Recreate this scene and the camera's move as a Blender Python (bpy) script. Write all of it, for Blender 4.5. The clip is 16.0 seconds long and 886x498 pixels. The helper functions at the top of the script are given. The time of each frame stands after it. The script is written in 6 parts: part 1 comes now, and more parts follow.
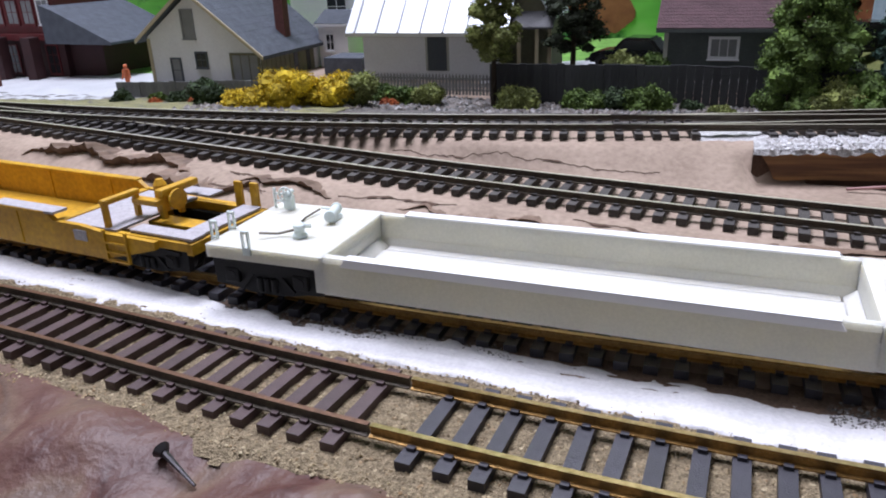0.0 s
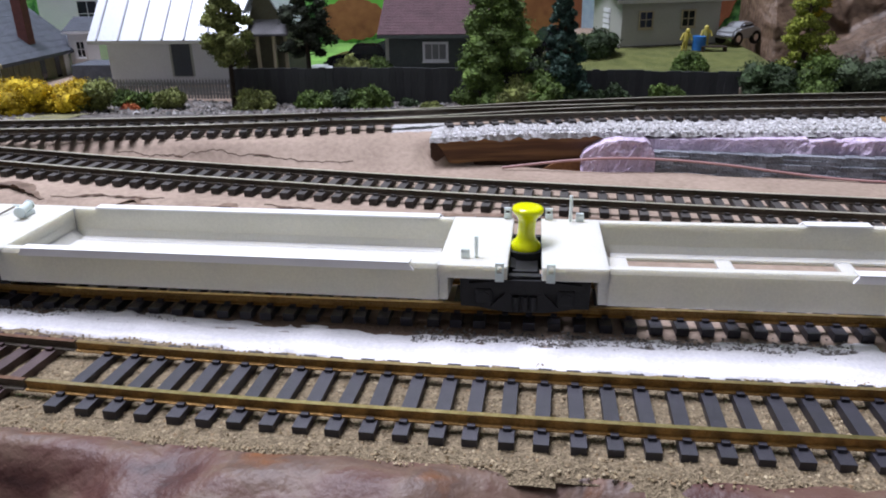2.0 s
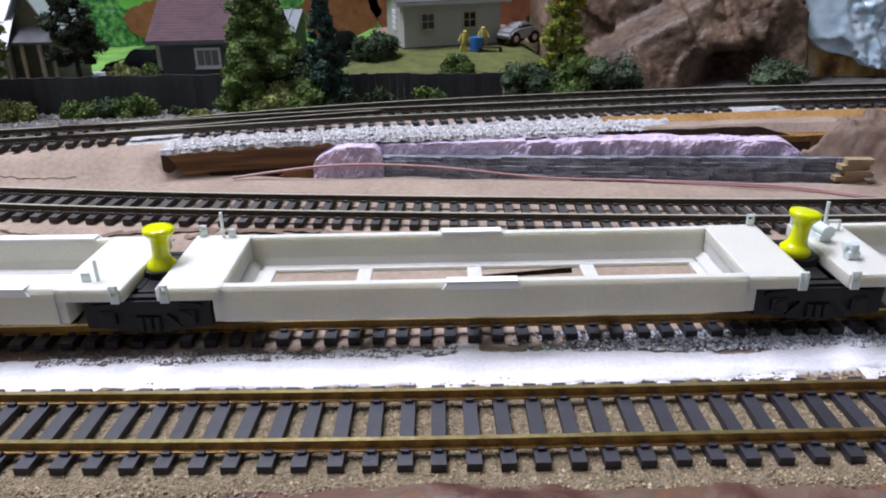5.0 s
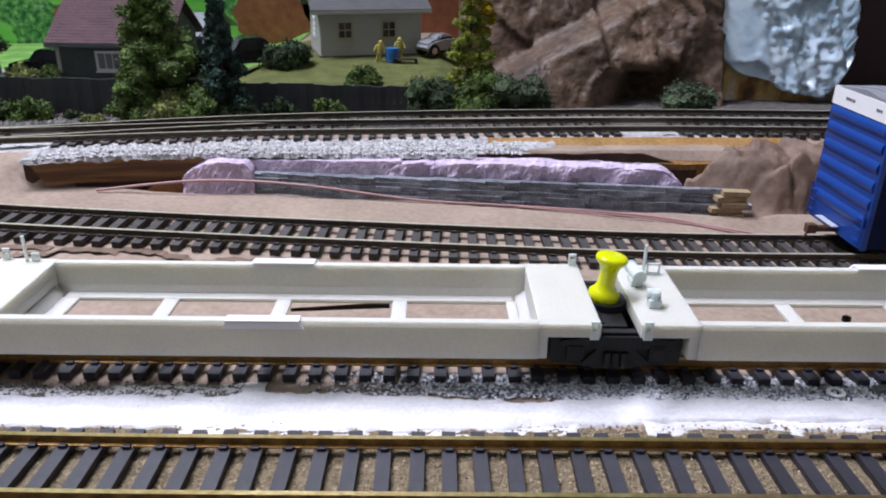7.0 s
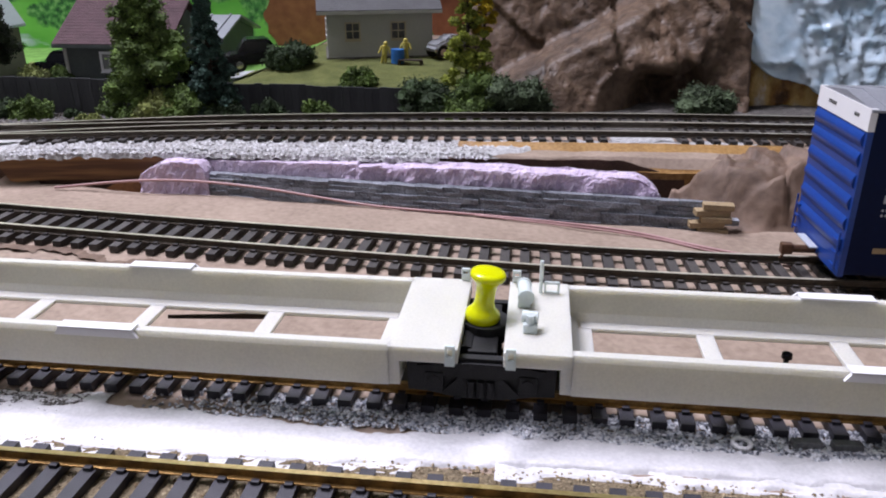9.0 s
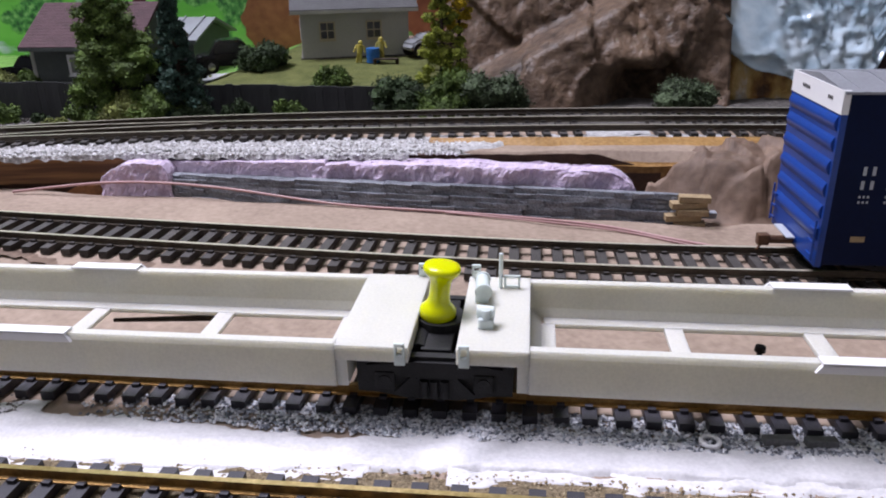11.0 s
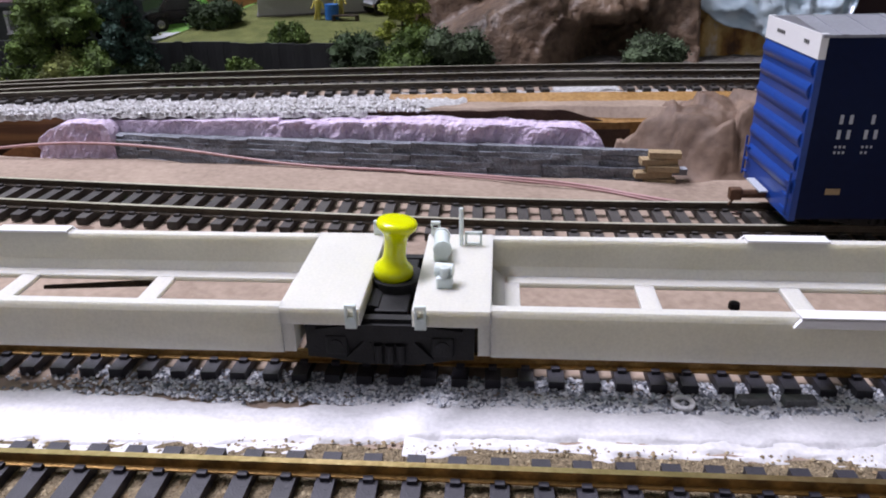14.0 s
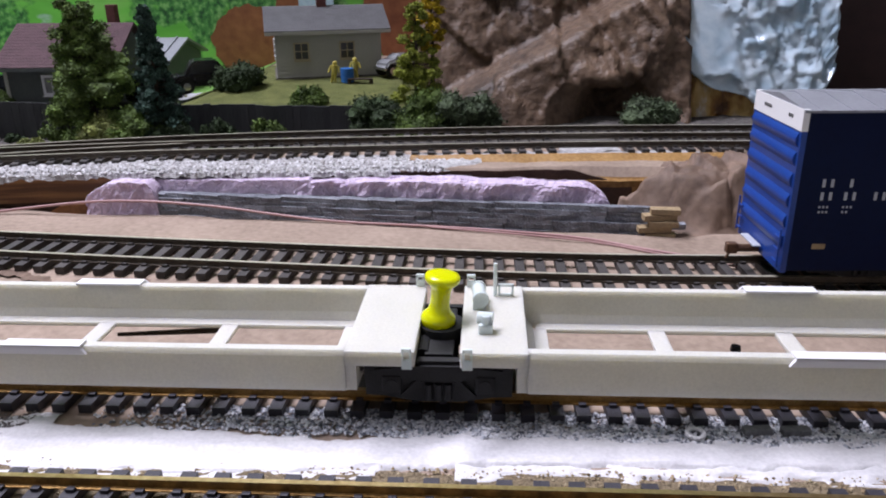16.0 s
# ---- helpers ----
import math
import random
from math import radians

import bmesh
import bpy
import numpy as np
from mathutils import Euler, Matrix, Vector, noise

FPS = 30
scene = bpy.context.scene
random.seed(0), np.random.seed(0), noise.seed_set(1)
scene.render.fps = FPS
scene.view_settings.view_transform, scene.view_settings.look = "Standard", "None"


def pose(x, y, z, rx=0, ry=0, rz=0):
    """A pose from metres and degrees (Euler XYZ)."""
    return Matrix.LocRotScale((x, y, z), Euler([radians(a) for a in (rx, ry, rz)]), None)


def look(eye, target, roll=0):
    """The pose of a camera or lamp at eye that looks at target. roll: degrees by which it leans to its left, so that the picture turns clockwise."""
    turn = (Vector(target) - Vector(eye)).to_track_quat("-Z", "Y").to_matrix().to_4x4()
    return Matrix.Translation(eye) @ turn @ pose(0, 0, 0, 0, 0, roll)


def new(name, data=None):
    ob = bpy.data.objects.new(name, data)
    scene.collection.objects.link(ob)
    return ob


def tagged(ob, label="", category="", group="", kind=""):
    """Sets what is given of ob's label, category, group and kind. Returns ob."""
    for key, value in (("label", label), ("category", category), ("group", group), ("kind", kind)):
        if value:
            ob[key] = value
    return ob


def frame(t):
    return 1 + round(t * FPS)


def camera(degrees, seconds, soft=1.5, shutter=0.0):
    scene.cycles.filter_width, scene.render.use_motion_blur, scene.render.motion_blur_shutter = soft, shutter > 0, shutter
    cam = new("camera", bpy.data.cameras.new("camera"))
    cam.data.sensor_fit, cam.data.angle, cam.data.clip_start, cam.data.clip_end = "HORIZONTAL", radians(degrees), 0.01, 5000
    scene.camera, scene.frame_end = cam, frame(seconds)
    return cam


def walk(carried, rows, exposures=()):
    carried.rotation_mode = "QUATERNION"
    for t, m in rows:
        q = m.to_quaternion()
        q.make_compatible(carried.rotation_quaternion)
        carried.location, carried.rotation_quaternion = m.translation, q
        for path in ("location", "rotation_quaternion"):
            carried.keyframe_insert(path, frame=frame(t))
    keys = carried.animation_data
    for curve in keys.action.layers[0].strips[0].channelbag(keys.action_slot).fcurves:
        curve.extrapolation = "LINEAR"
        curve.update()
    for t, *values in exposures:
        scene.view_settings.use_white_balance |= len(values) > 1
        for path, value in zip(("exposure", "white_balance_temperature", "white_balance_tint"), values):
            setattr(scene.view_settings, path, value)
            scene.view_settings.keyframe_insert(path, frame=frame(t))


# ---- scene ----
CM = 0.01
cam = camera(61.70, 16.0, soft=1.95)
PATH = [
    (0, (-22.417, -15.045, 7.659), (-23.077, -13.308, 6.92), -2.2),
    (0.5, (-20.759, -16.714, 8.041), (-21.327, -14.94, 7.314), -2.3),
    (1, (-19.173, -17.624, 8.333), (-19.652, -15.811, 7.637), -1.5),
    (1.5, (-18.09, -17.559, 8.356), (-18.414, -15.721, 7.638), -1.2),
    (2, (-17.316, -17.446, 8.145), (-17.545, -15.606, 7.397), -1.2),
    (2.5, (-15.84, -17.481, 8.243), (-15.984, -15.633, 7.49), -0.6),
    (3, (-13.619, -17.602, 8.287), (-13.71, -15.75, 7.537), -1.1),
    (3.5, (-12.544, -17.387, 8.249), (-12.618, -15.529, 7.513), -0.9),
    (3.7, (-11.989, -17.398, 8.356), (-12.044, -15.538, 7.623), -0.8),
    (5.8, (-8.916, -17.448, 9.32), (-8.898, -15.616, 8.519), -0.7),
    (6, (-8.266, -17.483, 9.547), (-8.244, -15.641, 8.768), -0.0),
    (6.5, (-6.464, -17.254, 10.059), (-6.46, -15.396, 9.319), 0.2),
    (7, (-5.554, -16.51, 9.468), (-5.538, -14.671, 8.683), 0.8),
    (7.5, (-4.864, -15.422, 9.11), (-4.851, -13.583, 8.326), 0.8),
    (8, (-1.787, -14.407, 9.197), (-1.953, -12.561, 8.448), -0.1),
    (8.2, (-0.639, -14.432, 9.078), (-0.867, -12.604, 8.299), -0.1),
    (10.3, (-0.37, -14.683, 8.734), (-0.598, -12.838, 7.995), -1.0),
    (10.5, (0.078, -14.556, 8.658), (-0.149, -12.713, 7.915), -1.3),
    (11, (0.311, -13.826, 8.269), (0.085, -11.985, 7.52), -1.2),
    (11.5, (0.169, -13.397, 8.419), (-0.07, -11.561, 7.664), -1.3),
    (12, (1.027, -12.983, 8.851), (0.816, -11.134, 8.12), -1.7),
    (12.5, (1.393, -13.206, 8.413), (1.218, -11.365, 7.651), -0.8),
    (13, (1.437, -13.305, 7.808), (1.292, -11.48, 7.001), -1.5),
    (13.5, (0.546, -12.756, 7.706), (0.362, -10.93, 6.912), -1.6),
    (14, (0.486, -12.92, 7.575), (0.34, -11.103, 6.751), -1.0),
    (14.5, (-0.883, -14.133, 8.492), (-1.046, -12.297, 7.716), -0.5),
    (15, (-0.975, -15.483, 8.674), (-1.088, -13.644, 7.898), 0.7),
    (15.5, (-0.754, -15.127, 8.526), (-0.868, -13.285, 7.755), -0.7),
    (16, (-0.431, -14.807, 8.503), (-0.55, -12.94, 7.795), -0.8),
]
walk(cam, [(t, look(Vector(eye) * CM, Vector(target) * CM, roll)) for t, eye, target, roll in PATH],
     exposures=[(0, 0.0, 6500, 10), (7.3, 0.0, 6500, 10), (8.0, 0.0, 6720, 13), (16, 0.0, 6720, 13)])

# ---- world, lights ----
world = bpy.data.worlds.new("room_air")
world.use_nodes = True
world.node_tree.nodes["Background"].inputs[0].default_value = (0.8, 0.9, 1.0, 1)
world.node_tree.nodes["Background"].inputs[1].default_value = 0.25
scene.world = world
scene.view_settings.exposure = 0.0


def area(name, loc, target, sx, sy, watts, color):
    data = bpy.data.lights.new(name, "AREA")
    data.shape, data.size, data.size_y, data.energy, data.color = "RECTANGLE", sx, sy, watts, color
    ob = new(name, data)
    ob.matrix_world = look(loc, target)
    return ob


# two fluorescent fixtures on the ceiling of the railway room
area("ceiling_lamp_tube", (-0.55, 0.40, 1.38), (-0.40, 0.28, 0.0), 1.2, 0.28, 48.5, (0.815, 0.825, 1.0))
area("ceiling_lamp_tube", (-0.72, 0.05, 1.38), (-0.3, 0.15, 0.0), 1.2, 0.28, 6.0, (0.815, 0.825, 1.0))


# ---- materials ----
def mat(name, color, rough=0.7, metal=0.0, var=0.25, scale=150.0, fine=1500.0, bump=0.3, dist=0.0006, tint=None, sss=0.0, spec=0.5, rnd=0.0, coat=0.0):
    m = bpy.data.materials.new(name)
    m.use_nodes = True
    nt = m.node_tree
    N, L = nt.nodes, nt.links
    b = N["Principled BSDF"]
    tc = N.new("ShaderNodeTexCoord")
    n1 = N.new("ShaderNodeTexNoise")
    n1.inputs["Scale"].default_value, n1.inputs["Detail"].default_value = scale, 5
    n2 = N.new("ShaderNodeTexNoise")
    n2.inputs["Scale"].default_value, n2.inputs["Detail"].default_value = fine, 3
    L.new(tc.outputs["Object"], n1.inputs["Vector"])
    L.new(tc.outputs["Object"], n2.inputs["Vector"])
    add = N.new("ShaderNodeMath")
    add.operation = "ADD"
    L.new(n1.outputs["Fac"], add.inputs[0])
    L.new(n2.outputs["Fac"], add.inputs[1])
    last = add.outputs[0]
    if rnd:
        inf = N.new("ShaderNodeObjectInfo")
        mul = N.new("ShaderNodeMath")
        mul.operation = "MULTIPLY_ADD"
        mul.inputs[1].default_value = rnd
        L.new(inf.outputs["Random"], mul.inputs[0])
        L.new(last, mul.inputs[2])
        last = mul.outputs[0]
    ramp = N.new("ShaderNodeMapRange")
    ramp.inputs["From Min"].default_value, ramp.inputs["From Max"].default_value = 0.65, 1.35 + rnd
    L.new(last, ramp.inputs["Value"])
    mix = N.new("ShaderNodeMix")
    mix.data_type = "RGBA"
    lo = [max(0.0, c * (1 - var)) for c in color]
    hi = tint if tint else [min(1.0, c * (1 + var)) for c in color]
    mix.inputs["A"].default_value, mix.inputs["B"].default_value = (*lo, 1), (*hi, 1)
    L.new(ramp.outputs["Result"], mix.inputs["Factor"])
    L.new(mix.outputs["Result"], b.inputs["Base Color"])
    b.inputs["Roughness"].default_value, b.inputs["Metallic"].default_value = rough, metal
    b.inputs["Specular IOR Level"].default_value = spec
    b.inputs["Coat Weight"].default_value = coat
    if sss:
        b.inputs["Subsurface Weight"].default_value = sss
        b.inputs["Subsurface Radius"].default_value = (1.0, 0.95, 0.8)
        b.inputs["Subsurface Scale"].default_value = 0.004
    if bump:
        bp = N.new("ShaderNodeBump")
        bp.inputs["Strength"].default_value, bp.inputs["Distance"].default_value = bump, dist
        L.new(add.outputs[0], bp.inputs["Height"])
        L.new(bp.outputs["Normal"], b.inputs["Normal"])
    return m


M = dict(
    tan=mat("tan_plaster", (0.265, 0.195, 0.145), 0.85, var=0.18, scale=40, fine=500, bump=0.22, dist=0.0006, tint=(0.37, 0.285, 0.22)),
    soil=mat("brown_soil_paint", (0.13, 0.085, 0.06), 0.9, var=0.4, scale=90, fine=1400, bump=0.8, dist=0.001),
    white=mat("white_plaster", (0.60, 0.60, 0.61), 0.5, var=0.10, scale=90, fine=1200, bump=0.25, dist=0.0005, tint=(0.74, 0.73, 0.74)),
    whitegrey=mat("half_dry_plaster", (0.45, 0.43, 0.42), 0.85, var=0.35, scale=500, fine=2500, bump=0.9, dist=0.001, tint=(0.8, 0.8, 0.8)),
    ballast=mat("tan_fine_ballast", (0.23, 0.17, 0.095), 0.95, var=0.55, scale=900, fine=2600, bump=1.0, dist=0.0012, tint=(0.43, 0.34, 0.21)),
    stone=mat("grey_chips", (0.16, 0.17, 0.19), 0.8, var=0.8, scale=300, fine=3000, bump=0.5, tint=(0.75, 0.77, 0.8), rnd=0.0),
    rockgrey=mat("grey_gravel", (0.12, 0.11, 0.10), 0.9, var=0.5, scale=400, fine=2500, bump=1.0, dist=0.0015, tint=(0.26, 0.24, 0.22)),
    road=mat("pale_grey_road", (0.42, 0.43, 0.45), 0.8, var=0.12, scale=60, fine=900, bump=0.3),
    grass=mat("grass_flock", (0.10, 0.13, 0.025), 0.95, var=0.35, scale=120, fine=2400, bump=1.0, dist=0.001, tint=(0.20, 0.21, 0.06)),
    verge=mat("dry_grass_flock", (0.20, 0.20, 0.08), 0.95, var=0.35, scale=120, fine=2400, bump=1.0, dist=0.001, tint=(0.33, 0.31, 0.16)),
    tie_b=mat("black_plastic_tie", (0.016, 0.016, 0.022), 0.5, var=0.35, scale=400, fine=3000, bump=0.5, dist=0.0002, rnd=0.5, tint=(0.035, 0.033, 0.045)),
    tie_r=mat("brown_plastic_tie", (0.045, 0.022, 0.022), 0.5, var=0.35, scale=400, fine=3000, bump=0.5, dist=0.0002, rnd=0.5, tint=(0.085, 0.05, 0.05)),
    tie_g=mat("weathered_grey_tie", (0.026, 0.023, 0.022), 0.7, var=0.4, scale=400, fine=3000, bump=0.5, dist=0.0002, rnd=0.6, tint=(0.075, 0.066, 0.06)),
    brass=mat("brass_rail", (0.52, 0.36, 0.15), 0.28, 0.9, var=0.3, scale=60, fine=800, bump=0.1, tint=(0.66, 0.50, 0.26)),
    rust=mat("rusty_rail", (0.14, 0.075, 0.045), 0.45, 0.6, var=0.35, scale=120, fine=1200, bump=0.2),
    steel=mat("nickel_rail", (0.60, 0.56, 0.45), 0.35, 0.5, var=0.3, scale=90, fine=1200, bump=0.1),
    resin=mat("translucent_white_resin", (0.565, 0.56, 0.50), 0.45, var=0.07, scale=45, fine=1800, bump=0.10, dist=0.0002, tint=(0.64, 0.63, 0.56), sss=0.85),
    resin2=mat("pale_green_resin", (0.62, 0.71, 0.68), 0.35, var=0.08, scale=60, fine=1800, bump=0.1, dist=0.0002, sss=0.4),
    styrene=mat("white_styrene_strip", (0.80, 0.80, 0.81), 0.35, var=0.03, scale=80, fine=1500, bump=0.05),
    black=mat("black_plastic", (0.010, 0.010, 0.011), 0.6, spec=0.3, var=0.4, scale=250, fine=2200, bump=0.4, dist=0.0003),
    blackmetal=mat("blackened_wheel", (0.03, 0.027, 0.025), 0.4, 0.7, var=0.3, scale=200, fine=2000, bump=0.1),
    pin=mat("yellow_green_plastic", (0.62, 0.66, 0.0), 0.18, var=0.05, scale=60, fine=900, bump=0.0, sss=0.25),
    yellow=mat("yellow_car_paint", (0.46, 0.235, 0.008), 0.45, var=0.25, scale=70, fine=600, bump=0.15, dist=0.0002, tint=(0.64, 0.36, 0.018)),
    grating=mat("grey_walkway_grating", (0.36, 0.34, 0.36), 0.6, var=0.25, scale=600, fine=2500, bump=0.6, dist=0.0003),
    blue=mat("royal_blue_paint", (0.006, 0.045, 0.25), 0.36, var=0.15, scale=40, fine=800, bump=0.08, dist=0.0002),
    # the boxcar's blue again, darkened for the sides turned from the light
    blue_shaded=mat("shaded_blue_paint", (0.0012, 0.0065, 0.036), 0.6, spec=0.15, var=0.15, scale=40, fine=800, bump=0.08, dist=0.0002),
    galv=mat("galvanised_roof", (0.27, 0.28, 0.31), 0.5, 0.3, var=0.15, scale=60, fine=1200, bump=0.15),
    letter=mat("pale_lettering", (0.42, 0.45, 0.50), 0.5, var=0.1, bump=0.0),
    darkletter=mat("dark_lettering", (0.05, 0.05, 0.05), 0.5, var=0.05, bump=0.0),
    wallstone=mat("blue_grey_carved_stone", (0.11, 0.125, 0.155), 0.75, var=0.5, scale=220, fine=1400, bump=0.9, dist=0.001, tint=(0.36, 0.38, 0.42), rnd=0.35),
    foam=mat("purple_pink_foam", (0.57, 0.445, 0.61), 0.8, var=0.18, scale=150, fine=1100, bump=0.9, dist=0.0010, tint=(0.74, 0.63, 0.77), sss=0.2),
    cork=mat("pale_wood_strip", (0.34, 0.25, 0.14), 0.8, var=0.25, scale=250, fine=1500, bump=0.5),
    ply=mat("orange_brown_plywood", (0.30, 0.15, 0.035), 0.4, var=0.3, scale=70, fine=700, bump=0.3, tint=(0.46, 0.27, 0.10)),
    card=mat("brown_cardboard", (0.20, 0.085, 0.03), 0.75, var=0.3, scale=70, fine=700, bump=0.3, tint=(0.28, 0.13, 0.05)),
    wire=mat("pink_wire", (0.42, 0.24, 0.23), 0.4, var=0.1, bump=0.0),
    cliff=mat("brown_carved_rock", (0.095, 0.058, 0.038), 0.5, spec=0.35, var=0.55, scale=30, fine=260, bump=0.55, dist=0.002, tint=(0.205, 0.135, 0.088)),
    lump=mat("tan_brown_plaster", (0.12, 0.072, 0.047), 0.7, var=0.35, scale=45, fine=260, bump=0.25, dist=0.001, tint=(0.22, 0.145, 0.10)),
    ice=mat("pale_blue_gloss_plaster", (0.54, 0.77, 0.93), 0.14, var=0.25, scale=26, fine=120, bump=0.25, dist=0.002, tint=(0.82, 0.93, 0.98), coat=0.6),
    rustwall=mat("orange_streaked_wall", (0.42, 0.20, 0.06), 0.4, var=0.55, scale=50, fine=320, bump=0.5, dist=0.002, tint=(0.62, 0.47, 0.30)),
    maroon=mat("maroon_wall", (0.035, 0.014, 0.014), 0.7, var=0.3),
    fence=mat("dark_grey_board", (0.030, 0.032, 0.036), 0.8, var=0.35, scale=220, fine=1800, bump=0.5, dist=0.0004, rnd=0.5, tint=(0.06, 0.062, 0.066)),
    fence2=mat("mid_grey_board", (0.12, 0.125, 0.13), 0.8, var=0.3, scale=220, fine=1800, bump=0.5, rnd=0.4, tint=(0.19, 0.195, 0.20)),
    picket=mat("weathered_picket", (0.19, 0.19, 0.185), 0.8, var=0.3, scale=220, fine=1800, bump=0.4),
    clap=mat("white_clapboard", (0.74, 0.74, 0.76), 0.75, var=0.07, scale=60, fine=900, bump=0.2),
    clapgrey=mat("warm_grey_siding", (0.42, 0.42, 0.38), 0.75, var=0.08, scale=60, fine=900, bump=0.2),
    khaki=mat("khaki_board", (0.14, 0.135, 0.085), 0.8, var=0.2, scale=120, fine=900, bump=0.3),
    trimtan=mat("tan_trim", (0.42, 0.36, 0.24), 0.7, var=0.12, bump=0.1),
    slate=mat("blue_grey_shingle", (0.075, 0.085, 0.105), 0.85, var=0.3, scale=160, fine=1500, bump=0.8, dist=0.0008),
    greyroof=mat("grey_shingle", (0.105, 0.105, 0.11), 0.85, var=0.2, scale=160, fine=1500, bump=0.7, dist=0.0008),
    redroof=mat("maroon_shingle", (0.085, 0.044, 0.051), 0.85, var=0.3, scale=160, fine=1500, bump=0.8, dist=0.0008),
    metalroof=mat("white_metal_roof", (0.56, 0.60, 0.64), 0.35, 0.1, var=0.08, scale=40, fine=700, bump=0.05),
    greygreen=mat("grey_green_siding", (0.085, 0.10, 0.095), 0.8, var=0.15, scale=90, fine=900, bump=0.3),
    darkglass=mat("dark_window", (0.02, 0.022, 0.025), 0.15, var=0.2, bump=0.0),
    curtain=mat("grey_blind", (0.22, 0.225, 0.23), 0.7, var=0.15, bump=0.1),
    bluedoor=mat("slate_blue_door", (0.06, 0.07, 0.085), 0.6, var=0.15, bump=0.1),
    brick=mat("dull_red_brick", (0.13, 0.045, 0.038), 0.85, var=0.3, scale=300, fine=1800, bump=0.5),
    depot=mat("oxblood_siding", (0.035, 0.008, 0.009), 0.7, var=0.25, scale=90, fine=900, bump=0.3),
    # station red in a lit tone, painted on the upper bay and trim
    depotlit=mat("lit_red_trim", (0.11, 0.012, 0.014), 0.6, var=0.2, bump=0.1),
    bark=mat("dark_bark", (0.04, 0.028, 0.018), 0.95, var=0.4, scale=300, fine=2000, bump=0.9),
    carblack=mat("black_car_paint", (0.012, 0.012, 0.014), 0.12, var=0.2, bump=0.0),
    carsilver=mat("silver_car_paint", (0.42, 0.44, 0.46), 0.18, 0.4, var=0.1, bump=0.0),
    chrome=mat("chrome", (0.75, 0.75, 0.75), 0.12, 1.0, var=0.05, bump=0.0),
    figyellow=mat("yellow_figure_paint", (0.55, 0.44, 0.03), 0.6, var=0.25, scale=700, bump=0.1, tint=(0.62, 0.54, 0.16)),
    figblue=mat("blue_drum_paint", (0.02, 0.14, 0.42), 0.5, var=0.2, bump=0.1),
    figorange=mat("orange_figure_paint", (0.62, 0.16, 0.06), 0.6, var=0.3, scale=700, bump=0.1),
    roomwall=mat("cream_room_wall", (0.70, 0.70, 0.68), 0.9, var=0.03, scale=3, fine=40, bump=0.05),
    roomfloor=mat("grey_carpet", (0.20, 0.20, 0.21), 0.95, var=0.15, scale=20, fine=600, bump=0.3),
    fascia=mat("painted_fascia", (0.06, 0.055, 0.05), 0.6, var=0.15),
    railside=mat("dark_rail_side", (0.085, 0.068, 0.05), 0.5, 0.4, var=0.4, scale=120, fine=1200, bump=0.2),
    brassside=mat("tarnished_brass_side", (0.30, 0.175, 0.055), 0.4, 0.7, var=0.4, scale=120, fine=1200, bump=0.15),
    pasture=mat("bright_green_flock", (0.10, 0.27, 0.04), 0.95, var=0.4, scale=70, fine=900, bump=0.8, dist=0.001, tint=(0.24, 0.48, 0.10)),
    skyblue=mat("pale_blue_paint", (0.40, 0.60, 0.78), 0.7, var=0.1, scale=30, fine=300, bump=0.05, tint=(0.60, 0.76, 0.86)),
    earth=mat("red_earth_paint", (0.25, 0.075, 0.03), 0.8, var=0.25, scale=30, fine=160, bump=0.1, tint=(0.36, 0.135, 0.055)),
    # brown of the plaster cracks, also painted shade for the pit's gap
    crack=mat("brown_crack_and_gap_shade", (0.075, 0.042, 0.028), 0.95, var=0.4, bump=0.2),
    screw=mat("dark_screw_steel", (0.07, 0.065, 0.07), 0.35, 0.8, var=0.2, bump=0.0),
)


def leafmat(name, c1, c2):
    m = mat(name, c1, 0.85, var=0.5, scale=160, fine=1700, bump=0.4, dist=0.0005, tint=c2)
    N, L = m.node_tree.nodes, m.node_tree.links
    b = N["Principled BSDF"]
    src = b.inputs["Base Color"].links[0].from_socket
    g = N.new("ShaderNodeNewGeometry")
    k = N.new("ShaderNodeMapRange")
    k.inputs["To Min"].default_value, k.inputs["To Max"].default_value = 0.55, 1.8
    h = N.new("ShaderNodeHueSaturation")
    L.new(g.outputs["Random Per Island"], k.inputs["Value"])
    L.new(k.outputs["Result"], h.inputs["Value"])
    L.new(src, h.inputs["Color"])
    L.new(h.outputs["Color"], b.inputs["Base Color"])
    return m


LEAF = dict(
    mid=leafmat("mid_green_foam", (0.032, 0.068, 0.012), (0.13, 0.20, 0.038)),
    olive=leafmat("olive_foam", (0.075, 0.10, 0.020), (0.27, 0.30, 0.09)),
    dark=leafmat("dark_green_foam", (0.014, 0.028, 0.010), (0.05, 0.085, 0.03)),
    black=leafmat("black_green_foam", (0.008, 0.012, 0.006), (0.03, 0.042, 0.018)),
    blue=leafmat("spruce_needles", (0.014, 0.040, 0.030), (0.06, 0.12, 0.09)),
    yellow=leafmat("golden_forsythia_foam", (0.33, 0.22, 0.006), (0.62, 0.46, 0.02)),
    lime=leafmat("lime_foam", (0.11, 0.15, 0.012), (0.33, 0.37, 0.05)),
    grey=leafmat("grey_green_foam", (0.035, 0.055, 0.026), (0.10, 0.14, 0.07)),
    red=leafmat("orange_red_flower_foam", (0.32, 0.06, 0.02), (0.55, 0.18, 0.06)),
)

